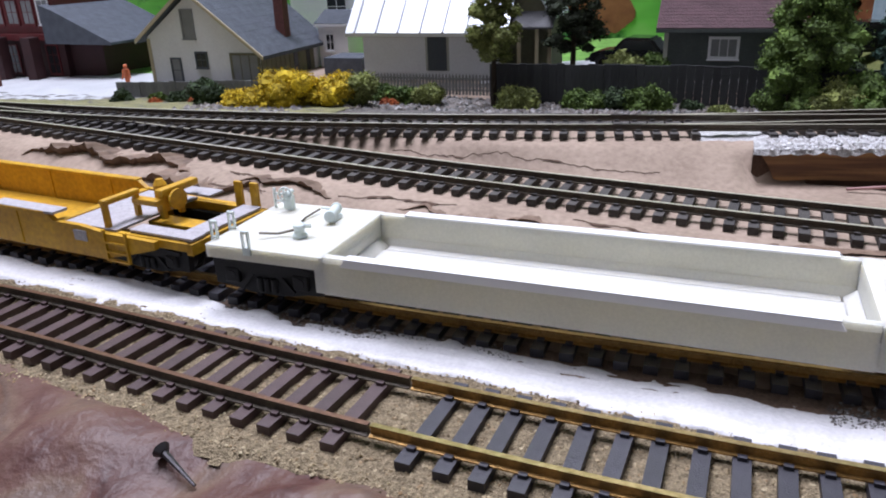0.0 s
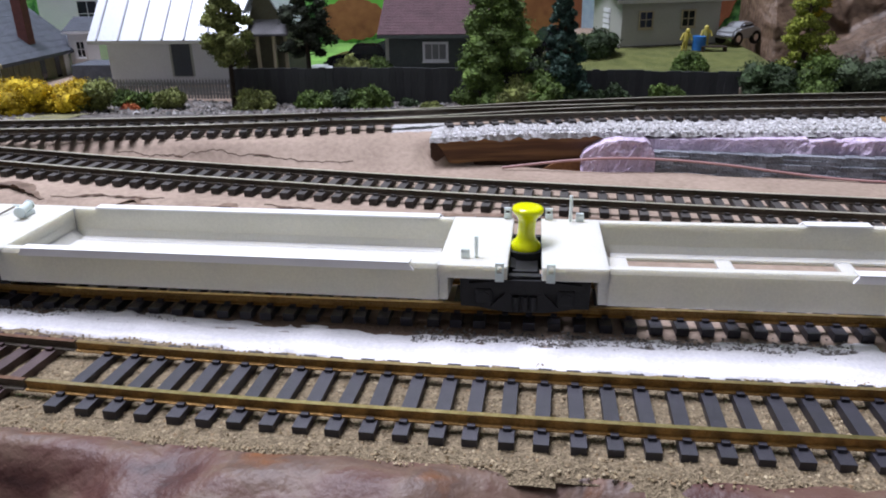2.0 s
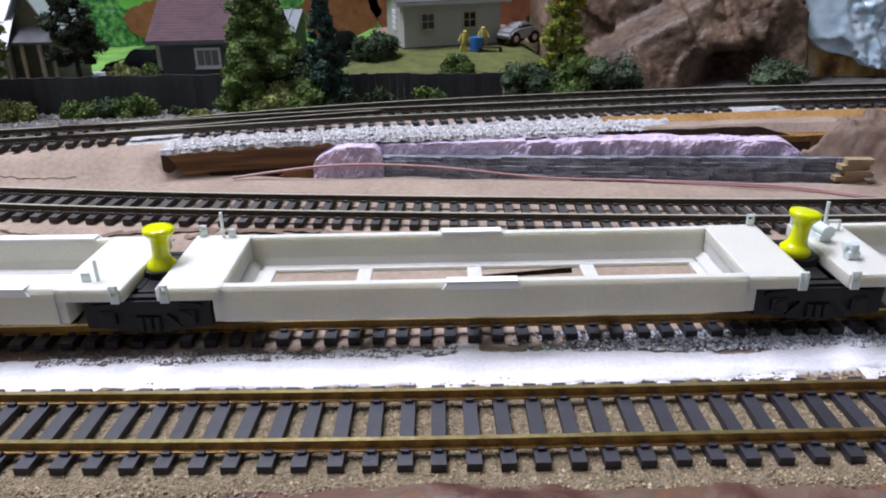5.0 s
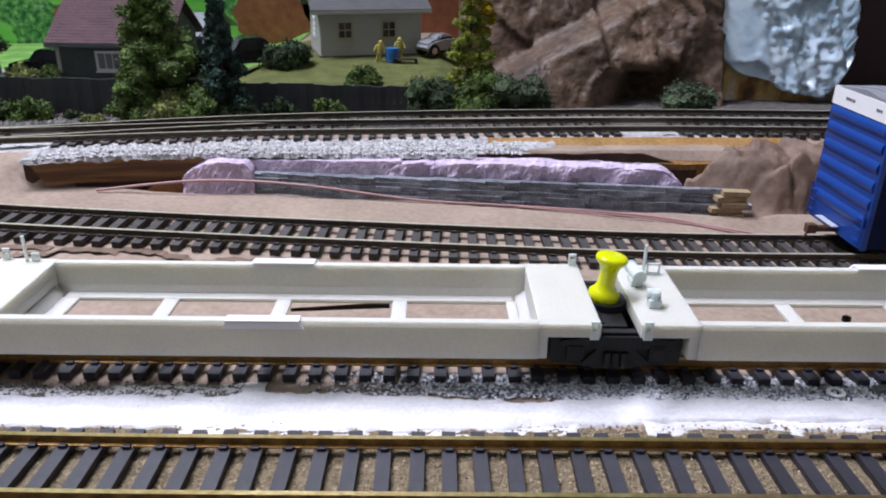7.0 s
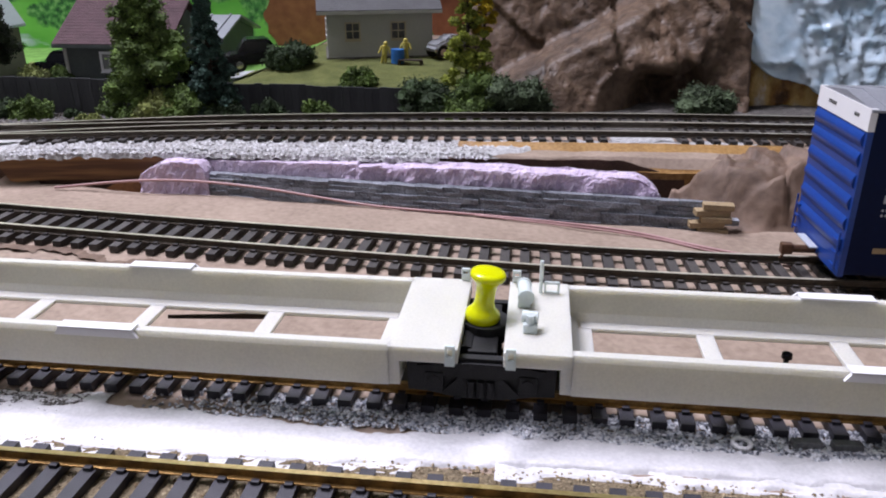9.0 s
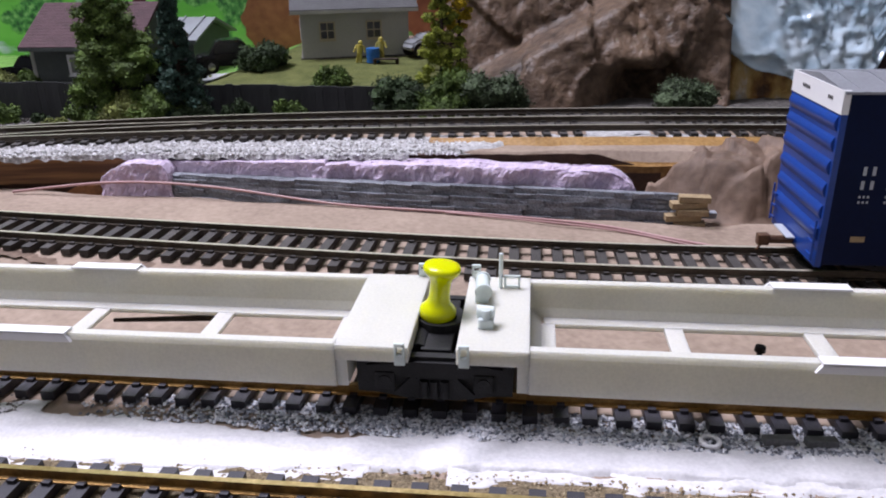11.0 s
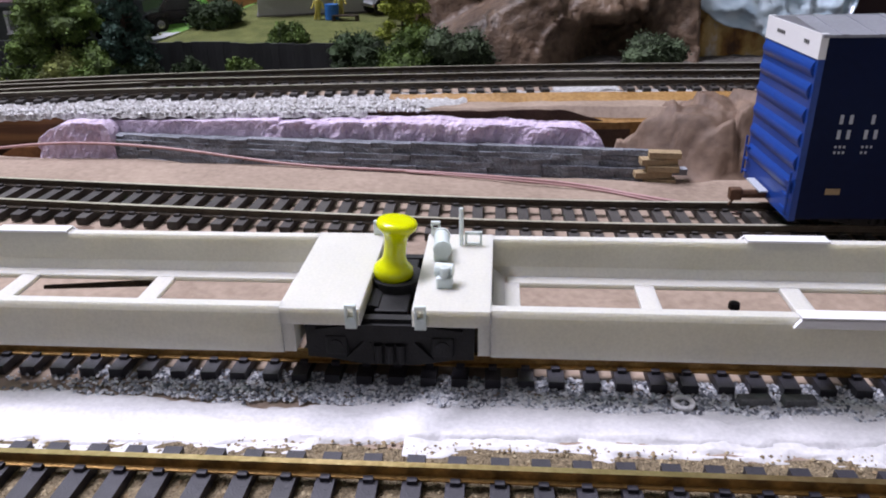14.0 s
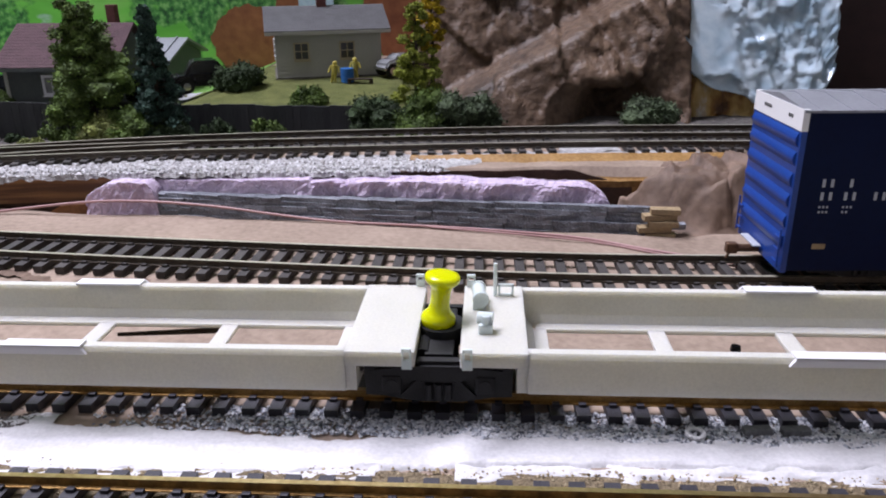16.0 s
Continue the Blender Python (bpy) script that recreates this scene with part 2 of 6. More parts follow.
def streaks():
    m = mat("orange_streaked_plaster", (0.42, 0.20, 0.06), 0.38, var=0.5, scale=60, fine=300, bump=0.6, dist=0.003)
    N, L = m.node_tree.nodes, m.node_tree.links
    mp = N.new("ShaderNodeMapping")
    mp.inputs["Scale"].default_value = (75, 60, 42)
    nz = N.new("ShaderNodeTexNoise")
    nz.inputs["Scale"].default_value, nz.inputs["Detail"].default_value = 1.0, 5
    tc = N.new("ShaderNodeTexCoord")
    L.new(tc.outputs["Object"], mp.inputs["Vector"])
    L.new(mp.outputs["Vector"], nz.inputs["Vector"])
    r = N.new("ShaderNodeValToRGB")
    e = r.color_ramp.elements
    e[0].position, e[0].color = 0.34, (0.10, 0.045, 0.015, 1)
    e[1].position, e[1].color = 0.66, (0.72, 0.68, 0.60, 1)
    for p, col in ((0.42, (0.34, 0.16, 0.03, 1)), (0.50, (0.58, 0.37, 0.11, 1)), (0.58, (0.62, 0.44, 0.18, 1))):
        e.new(p).color = col
    L.new(nz.outputs["Fac"], r.inputs["Fac"])
    L.new(r.outputs["Color"], N["Principled BSDF"].inputs["Base Color"])
    return m


M["rustwall"] = streaks()


def plies():
    """Edge-grained plywood: long thin streaks along x."""
    m = mat("streaked_brown_plywood", (0.30, 0.13, 0.04), 0.6, var=0.3, scale=70, fine=700, bump=0.3)
    N, L = m.node_tree.nodes, m.node_tree.links
    tc, mp, nz, r = N.new("ShaderNodeTexCoord"), N.new("ShaderNodeMapping"), N.new("ShaderNodeTexNoise"), N.new("ShaderNodeValToRGB")
    mp.inputs["Scale"].default_value = (14, 40, 330)
    nz.inputs["Scale"].default_value, nz.inputs["Detail"].default_value = 1.0, 4
    L.new(tc.outputs["Object"], mp.inputs["Vector"])
    L.new(mp.outputs["Vector"], nz.inputs["Vector"])
    e = r.color_ramp.elements
    e[0].position, e[0].color = 0.36, (0.10, 0.04, 0.014, 1)
    e[1].position, e[1].color = 0.66, (0.42, 0.22, 0.075, 1)
    L.new(nz.outputs["Fac"], r.inputs["Fac"])
    L.new(r.outputs["Color"], N["Principled BSDF"].inputs["Base Color"])
    return m


M["plies"] = plies()


def washes():
    """Red-brown rock paint with washes of maroon, orange and olive, glossy where it pooled."""
    m = mat("washed_rock_paint", (0.095, 0.040, 0.032), 0.5, var=0.5, scale=60, fine=420, bump=0.4, dist=0.0012, spec=0.35)
    N, L = m.node_tree.nodes, m.node_tree.links
    b = N["Principled BSDF"]
    tc, nz, r = N.new("ShaderNodeTexCoord"), N.new("ShaderNodeTexNoise"), N.new("ShaderNodeValToRGB")
    nz.inputs["Scale"].default_value, nz.inputs["Detail"].default_value, nz.inputs["Distortion"].default_value = 45.0, 8, 0.8
    L.new(tc.outputs["Object"], nz.inputs["Vector"])
    e = r.color_ramp.elements
    e[0].position, e[0].color = 0.30, (0.030, 0.012, 0.011, 1)
    e[1].position, e[1].color = 0.74, (0.20, 0.075, 0.022, 1)
    for p, c in ((0.40, (0.075, 0.030, 0.024)), (0.48, (0.115, 0.060, 0.046)), (0.55, (0.14, 0.088, 0.062)), (0.62, (0.105, 0.066, 0.050))):
        e.new(p).color = (*c, 1)
    L.new(nz.outputs["Fac"], r.inputs["Fac"])
    L.new(r.outputs["Color"], b.inputs["Base Color"])
    return m


M["redrock"] = washes()

# backdrop: a painted board with meadow, tree clumps and pale haze
bk = bpy.data.materials.new("painted_backdrop")
bk.use_nodes = True


def painted():
    N, L = bk.node_tree.nodes, bk.node_tree.links
    tc = N.new("ShaderNodeTexCoord")

    def cloud(scale, detail, stops, offset, stretch=(1, 1, 1)):
        mp, nz, r = N.new("ShaderNodeMapping"), N.new("ShaderNodeTexNoise"), N.new("ShaderNodeValToRGB")
        mp.inputs["Location"].default_value, mp.inputs["Scale"].default_value = (offset, 0, offset * 0.7), stretch
        nz.inputs["Scale"].default_value, nz.inputs["Detail"].default_value = scale, detail
        L.new(tc.outputs["Object"], mp.inputs["Vector"])
        L.new(mp.outputs["Vector"], nz.inputs["Vector"])
        L.new(nz.outputs["Fac"], r.inputs["Fac"])
        e = r.color_ramp.elements
        e[0].position, e[0].color = stops[0][0], (*stops[0][1], 1)
        e[1].position, e[1].color = stops[-1][0], (*stops[-1][1], 1)
        for p, c in stops[1:-1]:
            e.new(p).color = (*c, 1)
        return r.outputs["Color"]

    def blend(a, b, fac):
        mx = N.new("ShaderNodeMix")
        mx.data_type = "RGBA"
        L.new(a, mx.inputs["A"])
        L.new(b, mx.inputs["B"])
        L.new(fac, mx.inputs["Factor"])
        return mx.outputs["Result"]

    meadow = cloud(16, 4, ((0.35, (0.10, 0.40, 0.05)), (0.5, (0.19, 0.58, 0.09)), (0.65, (0.36, 0.66, 0.20))), 0.0, (0.6, 1, 1.6))
    woods = cloud(230, 5, ((0.36, (0.02, 0.09, 0.03)), (0.5, (0.07, 0.26, 0.06)), (0.66, (0.24, 0.50, 0.16))), 2.0)
    haze = cloud(90, 5, ((0.4, (0.42, 0.56, 0.52)), (0.6, (0.66, 0.74, 0.78))), 5.0)
    where_woods = cloud(34, 7, ((0.49, (0, 0, 0)), (0.54, (1, 1, 1))), 1.3)
    where_haze = cloud(22, 5, ((0.63, (0, 0, 0)), (0.68, (1, 1, 1))), 7.7, (0.7, 1, 2.0))
    L.new(blend(blend(meadow, woods, where_woods), haze, where_haze), N["Principled BSDF"].inputs["Base Color"])
    N["Principled BSDF"].inputs["Roughness"].default_value = 0.8


painted()
M["backdrop"] = bk


# ---- mesh helpers (centimetres) ----
def link(name, bm, material, smooth=False, label="", recalc=True):
    if recalc:
        bmesh.ops.recalc_face_normals(bm, faces=bm.faces)
    me = bpy.data.meshes.new(name)
    for v in bm.verts:
        v.co *= CM
    if smooth:
        for f in bm.faces:
            f.smooth = True
    bm.to_mesh(me)
    bm.free()
    me.materials.append(material)
    ob = new(name, me)
    if label:
        ob["label"] = label
    return ob


def part(name, bm, material, parent, label="", smooth=False):
    ob = link(name, bm, material, smooth, label)
    ob.parent = parent
    return ob


def share(name, me, parent, m):
    ob = new(name, me)
    ob.parent = parent
    ob.matrix_basis = m
    return ob


def thing(name, loc, label, category, rz=0.0, group="", kind="", rx=0.0, ry=0.0):
    ob = new(name)
    ob.empty_display_size = 0.01
    ob.matrix_world = pose(loc[0] * CM, loc[1] * CM, loc[2] * CM, rx, ry, rz)
    return tagged(ob, label, category, group, kind)


def box(bm, x0, x1, y0, y1, z0, z1, bev=0.0):
    g = bmesh.ops.create_cube(bm, size=1.0)
    for v in g["verts"]:
        v.co = Vector(((x0 + x1) / 2 + v.co.x * (x1 - x0), (y0 + y1) / 2 + v.co.y * (y1 - y0), (z0 + z1) / 2 + v.co.z * (z1 - z0)))
    if bev:
        es = list({e for v in g["verts"] for e in v.link_edges})
        bmesh.ops.bevel(bm, geom=es, offset=bev, segments=2, affect="EDGES", profile=0.6)
    return bm


def B(*a, **k):
    return box(bmesh.new(), *a, **k)


def rod(bm, p, q, r, r2=None, seg=10):
    p, q = Vector(p), Vector(q)
    d = q - p
    m = Matrix.Translation((p + q) / 2) @ d.to_track_quat("Z", "Y").to_matrix().to_4x4()
    bmesh.ops.create_cone(bm, cap_ends=True, segments=seg, radius1=r, radius2=r if r2 is None else r2, depth=d.length, matrix=m)
    return bm


def prism(bm, pts, a, b, axis="y"):
    """A polygon pts, drawn in the plane across the axis, pulled from a to b."""
    def P(u, v, w):
        return {"y": (u, w, v), "x": (w, u, v), "z": (u, v, w)}[axis]
    lo = [bm.verts.new(P(u, v, a)) for u, v in pts]
    hi = [bm.verts.new(P(u, v, b)) for u, v in pts]
    bm.faces.new(lo)
    bm.faces.new(hi[::-1])
    for i in range(len(pts)):
        j = (i + 1) % len(pts)
        bm.faces.new((lo[i], lo[j], hi[j], hi[i]))
    return bm


def lathe(prof, seg=28):
    bm = bmesh.new()
    rings = []
    for r, z in prof:
        rings.append([bm.verts.new((r * math.cos(2 * math.pi * i / seg), r * math.sin(2 * math.pi * i / seg), z)) for i in range(seg)])
    for a, b in zip(rings, rings[1:]):
        for i in range(seg):
            j = (i + 1) % seg
            bm.faces.new((a[i], a[j], b[j], b[i]))
    bm.faces.new(rings[0][::-1])
    bm.faces.new(rings[-1])
    return bm


def blob(bm, c, r, sub=2, amp=0.25, freq=1.0, sq=(1, 1, 1), seed=0.0):
    g = bmesh.ops.create_icosphere(bm, subdivisions=sub, radius=1.0)
    for v in g["verts"]:
        n = v.co.normalized()
        k = 1 + amp * noise.fractal(n * freq * 2 + Vector((seed, seed * 1.7, c[0])), 1.0, 2.0, 3)
        v.co = Vector((c[0] + n.x * r * k * sq[0], c[1] + n.y * r * k * sq[1], c[2] + n.z * r * k * sq[2]))
    return bm


def grid(name, xs, ys, zf, material, label="", category="", kind="structure", smooth=True, skip=None):
    """A height sheet over the lists xs and ys."""
    verts = [(x * CM, y * CM, zf(x, y) * CM) for y in ys for x in xs]
    n = len(xs)
    faces = [(j * n + i, j * n + i + 1, (j + 1) * n + i + 1, (j + 1) * n + i) for j in range(len(ys) - 1) for i in range(n - 1)
             if not (skip and skip((xs[i] + xs[i + 1]) / 2, (ys[j] + ys[j + 1]) / 2))]
    me = bpy.data.meshes.new(name)
    me.from_pydata(verts, [], faces)
    for p in me.polygons:
        p.use_smooth = smooth
    me.materials.append(material)
    return tagged(new(name, me), label, category, "", kind)


def sheet(name, xs, ys, lo, hi, h, material, label, category, seed, f=0.8, amp=0.25, soft=0.2, rough=None, sx=1.0, sy=1.0):
    """A layer spread on the ground between two y curves; its uneven rim sinks into the ground."""
    def depth(x, y):
        k = amp * fbm(x * sx, y * sy, f, seed)
        return max(-1.5, min(1.0, (y - lo(x) - k) / soft, (hi(x) + amp * fbm(x * sx, y * sy, f, seed + 5) - y) / soft))
    def top(x, y):
        d = depth(x, y)
        return ground_z(x, y) + h * (d if d < 0 else math.sqrt(d)) + (rough(x, y) * max(0.0, d) if rough else 0.0)
    return grid(name, xs, ys, top, material, label, category, skip=lambda x, y: depth(x, y) <= -1.5)


def span(a, b, step):
    n = max(1, int(round((b - a) / step)))
    return [a + (b - a) * i / n for i in range(n + 1)]


def fbm(x, y, f, seed=0.0, octs=4):
    return noise.fractal(Vector((x * f, y * f, seed)), 1.0, 2.0, octs)


def ease(a, b, x):
    t = min(1.0, max(0.0, (x - a) / (b - a)))
    return t * t * (3 - 2 * t)


def curve(pts, x):
    """Straight-run interpolation of y (and z) over x, softened."""
    if x <= pts[0][0]:
        return pts[0][1]
    for (x0, y0), (x1, y1) in zip(pts, pts[1:]):
        if x <= x1:
            return y0 + (y1 - y0) * (x - x0) / (x1 - x0)
    return pts[-1][1]


def smoothcurve(pts, x, w=3.0):
    return sum(curve(pts, x + d * w) for d in (-1, -0.5, 0, 0.5, 1)) / 5


# ---- plan of the layout: centre lines of the tracks and ground levels ----
A_Y = [(-80, -1.9), (-38, -3.35), (-30, -4.3), (-23, -4.75), (-13, -5.0), (40, -4.95)]
B_Y = [(-80, 3.5), (-60, 1.6), (-42, 0.5), (-33, -0.1), (-24, -0.28), (40, -0.35)]
C_Y = [(-90, 13.6), (-62, 10.6), (-50, 8.7), (-41, 7.85), (-34, 7.45), (-28, 7.15), (-20.5, 6.5), (-13, 6.15), (-7.5, 5.95), (-3, 5.85), (1.5, 5.85), (10, 6.2), (40, 6.6)]
D_Y = [(-90, 11.4), (-62, 10.4), (-48, 9.9), (-40, 10.1), (-31.5, 11.1), (-22.7, 12.7), (-14.2, 14.35), (-7.3, 15.0), (2, 15.9), (8, 16.1), (40, 16.2)]
SHELF = [(-90, 8), (-30, 8.6), (-20, 10.9), (-15.8, 11.9), (-7.2, 12.0), (3.9, 12.7), (40, 13)]
BOARD_Z = [(-90, 1.45), (-50, 1.38), (-41, 1.1), (-30, 0.55), (-20, 0.3), (-13, 0.15), (-5, -0.02), (5, -0.3), (40, -0.5)]


def ya(x): return smoothcurve(A_Y, x)
def yb(x): return smoothcurve(B_Y, x)
def yc(x): return smoothcurve(C_Y, x)
def yd(x): return smoothcurve(D_Y, x)
def board(x): return smoothcurve(BOARD_Z, x)
def dlevel(x): return 1.40
def zb(x): return -0.02 - 0.32 * ease(-40, -28, x)


HOLE = (-21.3, 7.6)


def back_edge(x):
    """The y at which the raised shelf of the rear tracks begins."""
    return smoothcurve(SHELF, x)


AG = -0.42


def front_edge(x):
    return smoothcurve([(-95, -1.5), (-60, -2.9), (-38.7, -4.6), (-34.7, -5.4), (-30, -6.05), (-26, -6.4), (-20, -6.55), (-7, -6.7), (40, -6.8)], x)



def ground_z(x, y):
    a = ease(yb(x) - 3.2, yb(x) - 2.2, y)
    z = AG * (1 - a) + (zb(x) - 0.03) * a
    c = ease(yb(x) + 1.8, yc(x) - 1.6, y)
    z += (board(x) - zb(x) + 0.03) * c
    e = back_edge(x)
    inside = HOLE[0] < x < HOLE[1]
    d = ease(e - 0.12, e, y) if inside else ease(max(e - 2.4, yc(x) + 1.5), max(e + 0.9, yc(x) + 2.6), y)
    if x < -34:
        w = min(1.0, (-34 - x) / 8)
        d = d * (1 - w) + w * ease(yc(x) + 1.5, max(yc(x) + 1.8, yd(x) - 1.0), y)
    z = z + (dlevel(x) - z) * d
    if inside and wall_y(x) - 0.35 < y < e:
        k = ease(HOLE[0], HOLE[0] + 0.4, x) * (1 - ease(HOLE[1] - 1.5, HOLE[1], x))
        z -= 1.5 * k * ease(wall_y(x) - 0.35, wall_y(x) - 0.05, y)
    # beyond the rear tracks the ground falls to the fences, then come the yards
    lev = curve([(-75, 0.1), (-56, 0.3), (-48, 0.5), (-40, 0.95), (-33, 0.65), (-19, 0.72), (-7, 0.8), (40, 0.9)], x)
    z += (lev - z) * ease(yd(x) + 1.8, 19.6, y)
    if y > 21.3:
        yard = curve([(-75, 0.1), (-56, 0.5), (-50, 1.1), (-34, 1.5), (-26, 1.75), (-17.5, 1.7), (-15.5, 2.15), (-5.5, 2.15), (-3, 0.9), (40, 0.9)], x)
        z += (yard - z) * ease(21.3, 21.9, y)
        z += 0.5 * ease(22.5, 27, y) * ease(-17, -14, x) * (1 - ease(-5, -2, x))
    z += 0.05 * fbm(x, y, 0.35, 3.0) * (0.35 if abs(y - yc(x)) < 1.8 else 1.0) + 0.015 * fbm(x, y, 1.6, 8.0)
    if yb(x) + 1.6 < y < e:
        z += 0.2 * max(0.0, fbm(x * 0.35, y, 0.55, 21.0)) * ease(yb(x) + 1.6, yb(x) + 2.4, y) * (1 - ease(yc(x) - 2.2, yc(x) - 1.7, y))
    return z


def wall_y(x):
    return curve([(-60, 12), (-14, 11.0), (-5, 10.55), (5.5, 10.3), (40, 10.6)], x)


# ---- setting ----
XS = span(-95, 46, 0.5)
YS = span(-7.0, 18, 0.25) + span(18.8, 42, 0.8)
grid("ground", XS, YS, ground_z, M["tan"], "tan plaster layout board with trackbeds and yards", "ground", skip=lambda x, y: y < front_edge(x) + 0.15)


sheet("pavement_ballast", span(-60, 20, 0.25), span(-7.6, -1.2, 0.12), lambda x: max(ya(x) - 2.3, front_edge(x) - 0.15), lambda x: ya(x) + 1.75, 0.05, M["ballast"],
      "fine tan ballast spread under the front track", "ballast", 4.0, 0.9, 0.2, 0.15, lambda x, y: 0.04 * fbm(x, y, 5, 1.0))
PLASTER_BACK = [(-60, 0.3), (-39, -1.0), (-36, -1.05), (-34.2, -1.15), (-33.2, -1.55), (-32.2, -1.45), (-31.0, -1.8), (-29.6, -2.0), (-28.7, -1.65), (-27.5, -1.5), (-26.3, -1.85), (-24.8, -2.0), (-22.6, -2.2), (-20.7, -2.4),
                (-18, -2.3), (-14, -2.25), (-10, -2.1), (-8, -2.05), (-5.7, -2.2), (-3.5, -2.35), (-1.4, -2.15), (2.7, -2.2), (4.6, -2.3), (6.7, -1.9), (20, -2.0)]
PLASTER_FRONT = [(-60, -0.9), (-38, -2.2), (-34.4, -2.4), (-29.7, -2.6), (-25.8, -2.9), (-23, -3.1), (-20.7, -3.35), (-15, -3.4), (-6.2, -3.5), (-3.5, -3.35), (-1.1, -3.1), (5.5, -2.95), (20, -2.9)]


def ragged(pts, seed, big, small):
    """An edge line with broad waves and torn small teeth."""
    return lambda x: curve(pts, x) + big * fbm(x, seed, 0.9, seed) + small * fbm(x, seed, 5.0, seed + 2)


sheet("pavement_white_plaster", span(-50, 14, 0.1), span(-4.1, 0.2, 0.06), ragged(PLASTER_FRONT, 3.0, 0.05, 0.05), ragged(PLASTER_BACK, 8.0, 0.12, 0.08), 0.08, M["white"],
      "fresh white plaster strip smeared between the two front tracks", "plaster", 12.0, 2.6, 0.13, 0.08,
      lambda x, y: 0.035 * fbm(x * 0.35, y * 2.2, 1.6, 31.0) + 0.03 * abs(fbm(x * 0.5, y * 2.5, 3.0, 9.0)) + 0.012 * fbm(x, y, 8.0, 5.0), 0.7, 2.0)
# thin torn smears of half-dry plaster along both rims
for k, (x0, x1, pts, side) in enumerate(((-22.5, -9.5, PLASTER_BACK, 1), (-31, -19, PLASTER_BACK, 1), (-2, 12, PLASTER_BACK, 1), (-11, -2.5, PLASTER_FRONT, -1), (-1, 8, PLASTER_FRONT, -1))):
    def mid(x, pts=pts, side=side):
        return curve(pts, x) + 0.10 * side
    sheet("pavement_plaster_smear", span(x0, x1, 0.08), span(-4.1, -1.5, 0.05), lambda x: mid(x) - 0.22 + 0.2 * fbm(x, 1.0, 1.0, 3.0 + k), lambda x: mid(x) + 0.22 + 0.2 * fbm(x, 2.0, 1.0, 5.0 + k), 0.05, M["white"],
          "thin torn smear of white plaster", "plaster", 20.0 + k, 2.2, 0.30, 0.08, lambda x, y: 0.03 * abs(fbm(x * 0.5, y * 2, 4.0, 4.0)), 0.35, 2.8)
sheet("pavement_damp_soil", span(-36, -18, 0.15), span(-3.2, 0.6, 0.08), lambda x: curve(PLASTER_BACK, x) - 0.1, lambda x: yb(x) - 0.9, 0.025, M["soil"],
      "damp dark soil beside the second track", "soil", 9.0, 1.3, 0.35, 0.2, lambda x, y: 0.03 * fbm(x, y, 4.0, 2.0))
sheet("pavement_half_dry_plaster", span(-21.2, 8, 0.15), span(8, 18, 0.1), lambda x: back_edge(x) + 0.05 + 1.6 * ease(-3, 1, x), lambda x: yd(x) - 0.7, 0.06, M["whitegrey"],
      "lumpy grey-white plaster along the rear trackbed", "plaster", 6.0, 1.2, 0.25, 0.2, lambda x, y: 0.12 * abs(fbm(x, y, 3.0, 2.0)))
for x0, x1 in ((-23.0, -20.9), (2.5, 5.0)):
    sheet("pavement_half_dry_plaster", span(x0, x1, 0.12), span(11, 18, 0.1), lambda x: yd(x) - 1.25, lambda x: yd(x) + 0.9, 0.03, M["whitegrey"],
          "white plaster patch in a gap of the ties", "plaster", 16.0, 1.2, 0.25, 0.2, lambda x, y: 0.06 * abs(fbm(x, y, 3.0, 2.0)))
sheet("pavement_gravel", span(-70, 30, 0.4), span(10, 26.0, 0.2), lambda x: yd(x) + 0.9 + 1.6 * (1 - ease(-44, -40, x)), lambda x: 21.3 + 4.5 * ease(-2, 1, x), 0.05, M["rockgrey"],
      "grey crushed gravel behind the rear tracks", "gravel", 7.0, 0.6, 0.4, 0.4, lambda x, y: 0.12 * fbm(x, y, 2.5, 1.0))
sheet("road", span(-92, -52, 0.5), span(10.5, 40, 0.4), lambda x: yd(x) + 2.2, lambda x: 40, 0.06, M["road"], "pale grey station forecourt", "road", 3.0, 0.2, 0.4, 0.5)
sheet("pavement_verge", span(-66, -38, 0.3), span(10, 21, 0.2), lambda x: yd(x) + 1.9, lambda x: 20.4 - 0.25 * max(0.0, -54 - x), 0.09, M["verge"], "dry grass verge with low plants beside the rear track", "grass", 3.0, 0.3, 0.4, 0.4)
sheet("lawn", span(-17.5, -1, 0.3), span(21.5, 36, 0.3), lambda x: 21.6, lambda x: 35, 0.05, M["grass"], "olive green cottage lawn", "lawn", 3.0, 0.2, 0.1, 0.3)
sheet("road_yard", span(-34, -17, 0.4), span(21.5, 34, 0.4), lambda x: 22.0, lambda x: 30, 0.05, M["road"], "pale grey back-yard drive", "road", 3.0, 0.2, 0.3, 0.4)


def cliff_z(x, y):
    d = max(0.0, front_edge(x) + 0.22 * fbm(x, 5, 0.5, 2.0) + 0.10 * fbm(x, 9, 1.7, 3.0) - y)
    z = AG - 0.01 + 0.08 * ease(0.0, 0.35, d) - 0.22 * max(0, d - 0.3) - 0.035 * d * d
    z += (0.5 * fbm(x, y, 0.22, 5.0, 2) + 0.26 * abs(fbm(x, y, 0.5, 15.0, 2)) + 0.10 * fbm(x, y, 1.2, 7.0) - 0.12 * abs(fbm(x, y, 0.9, 25.0))) * min(1.0, d / 0.8)
    # a hollow under a ridge of the painted rock
    q = math.exp(-((x + 27.0) / 1.5) ** 2)
    return z + 0.12 * q * math.exp(-((y + 6.75) / 0.25) ** 2) - 1.2 * q * (1 - ease(-7.6, -6.95, y))


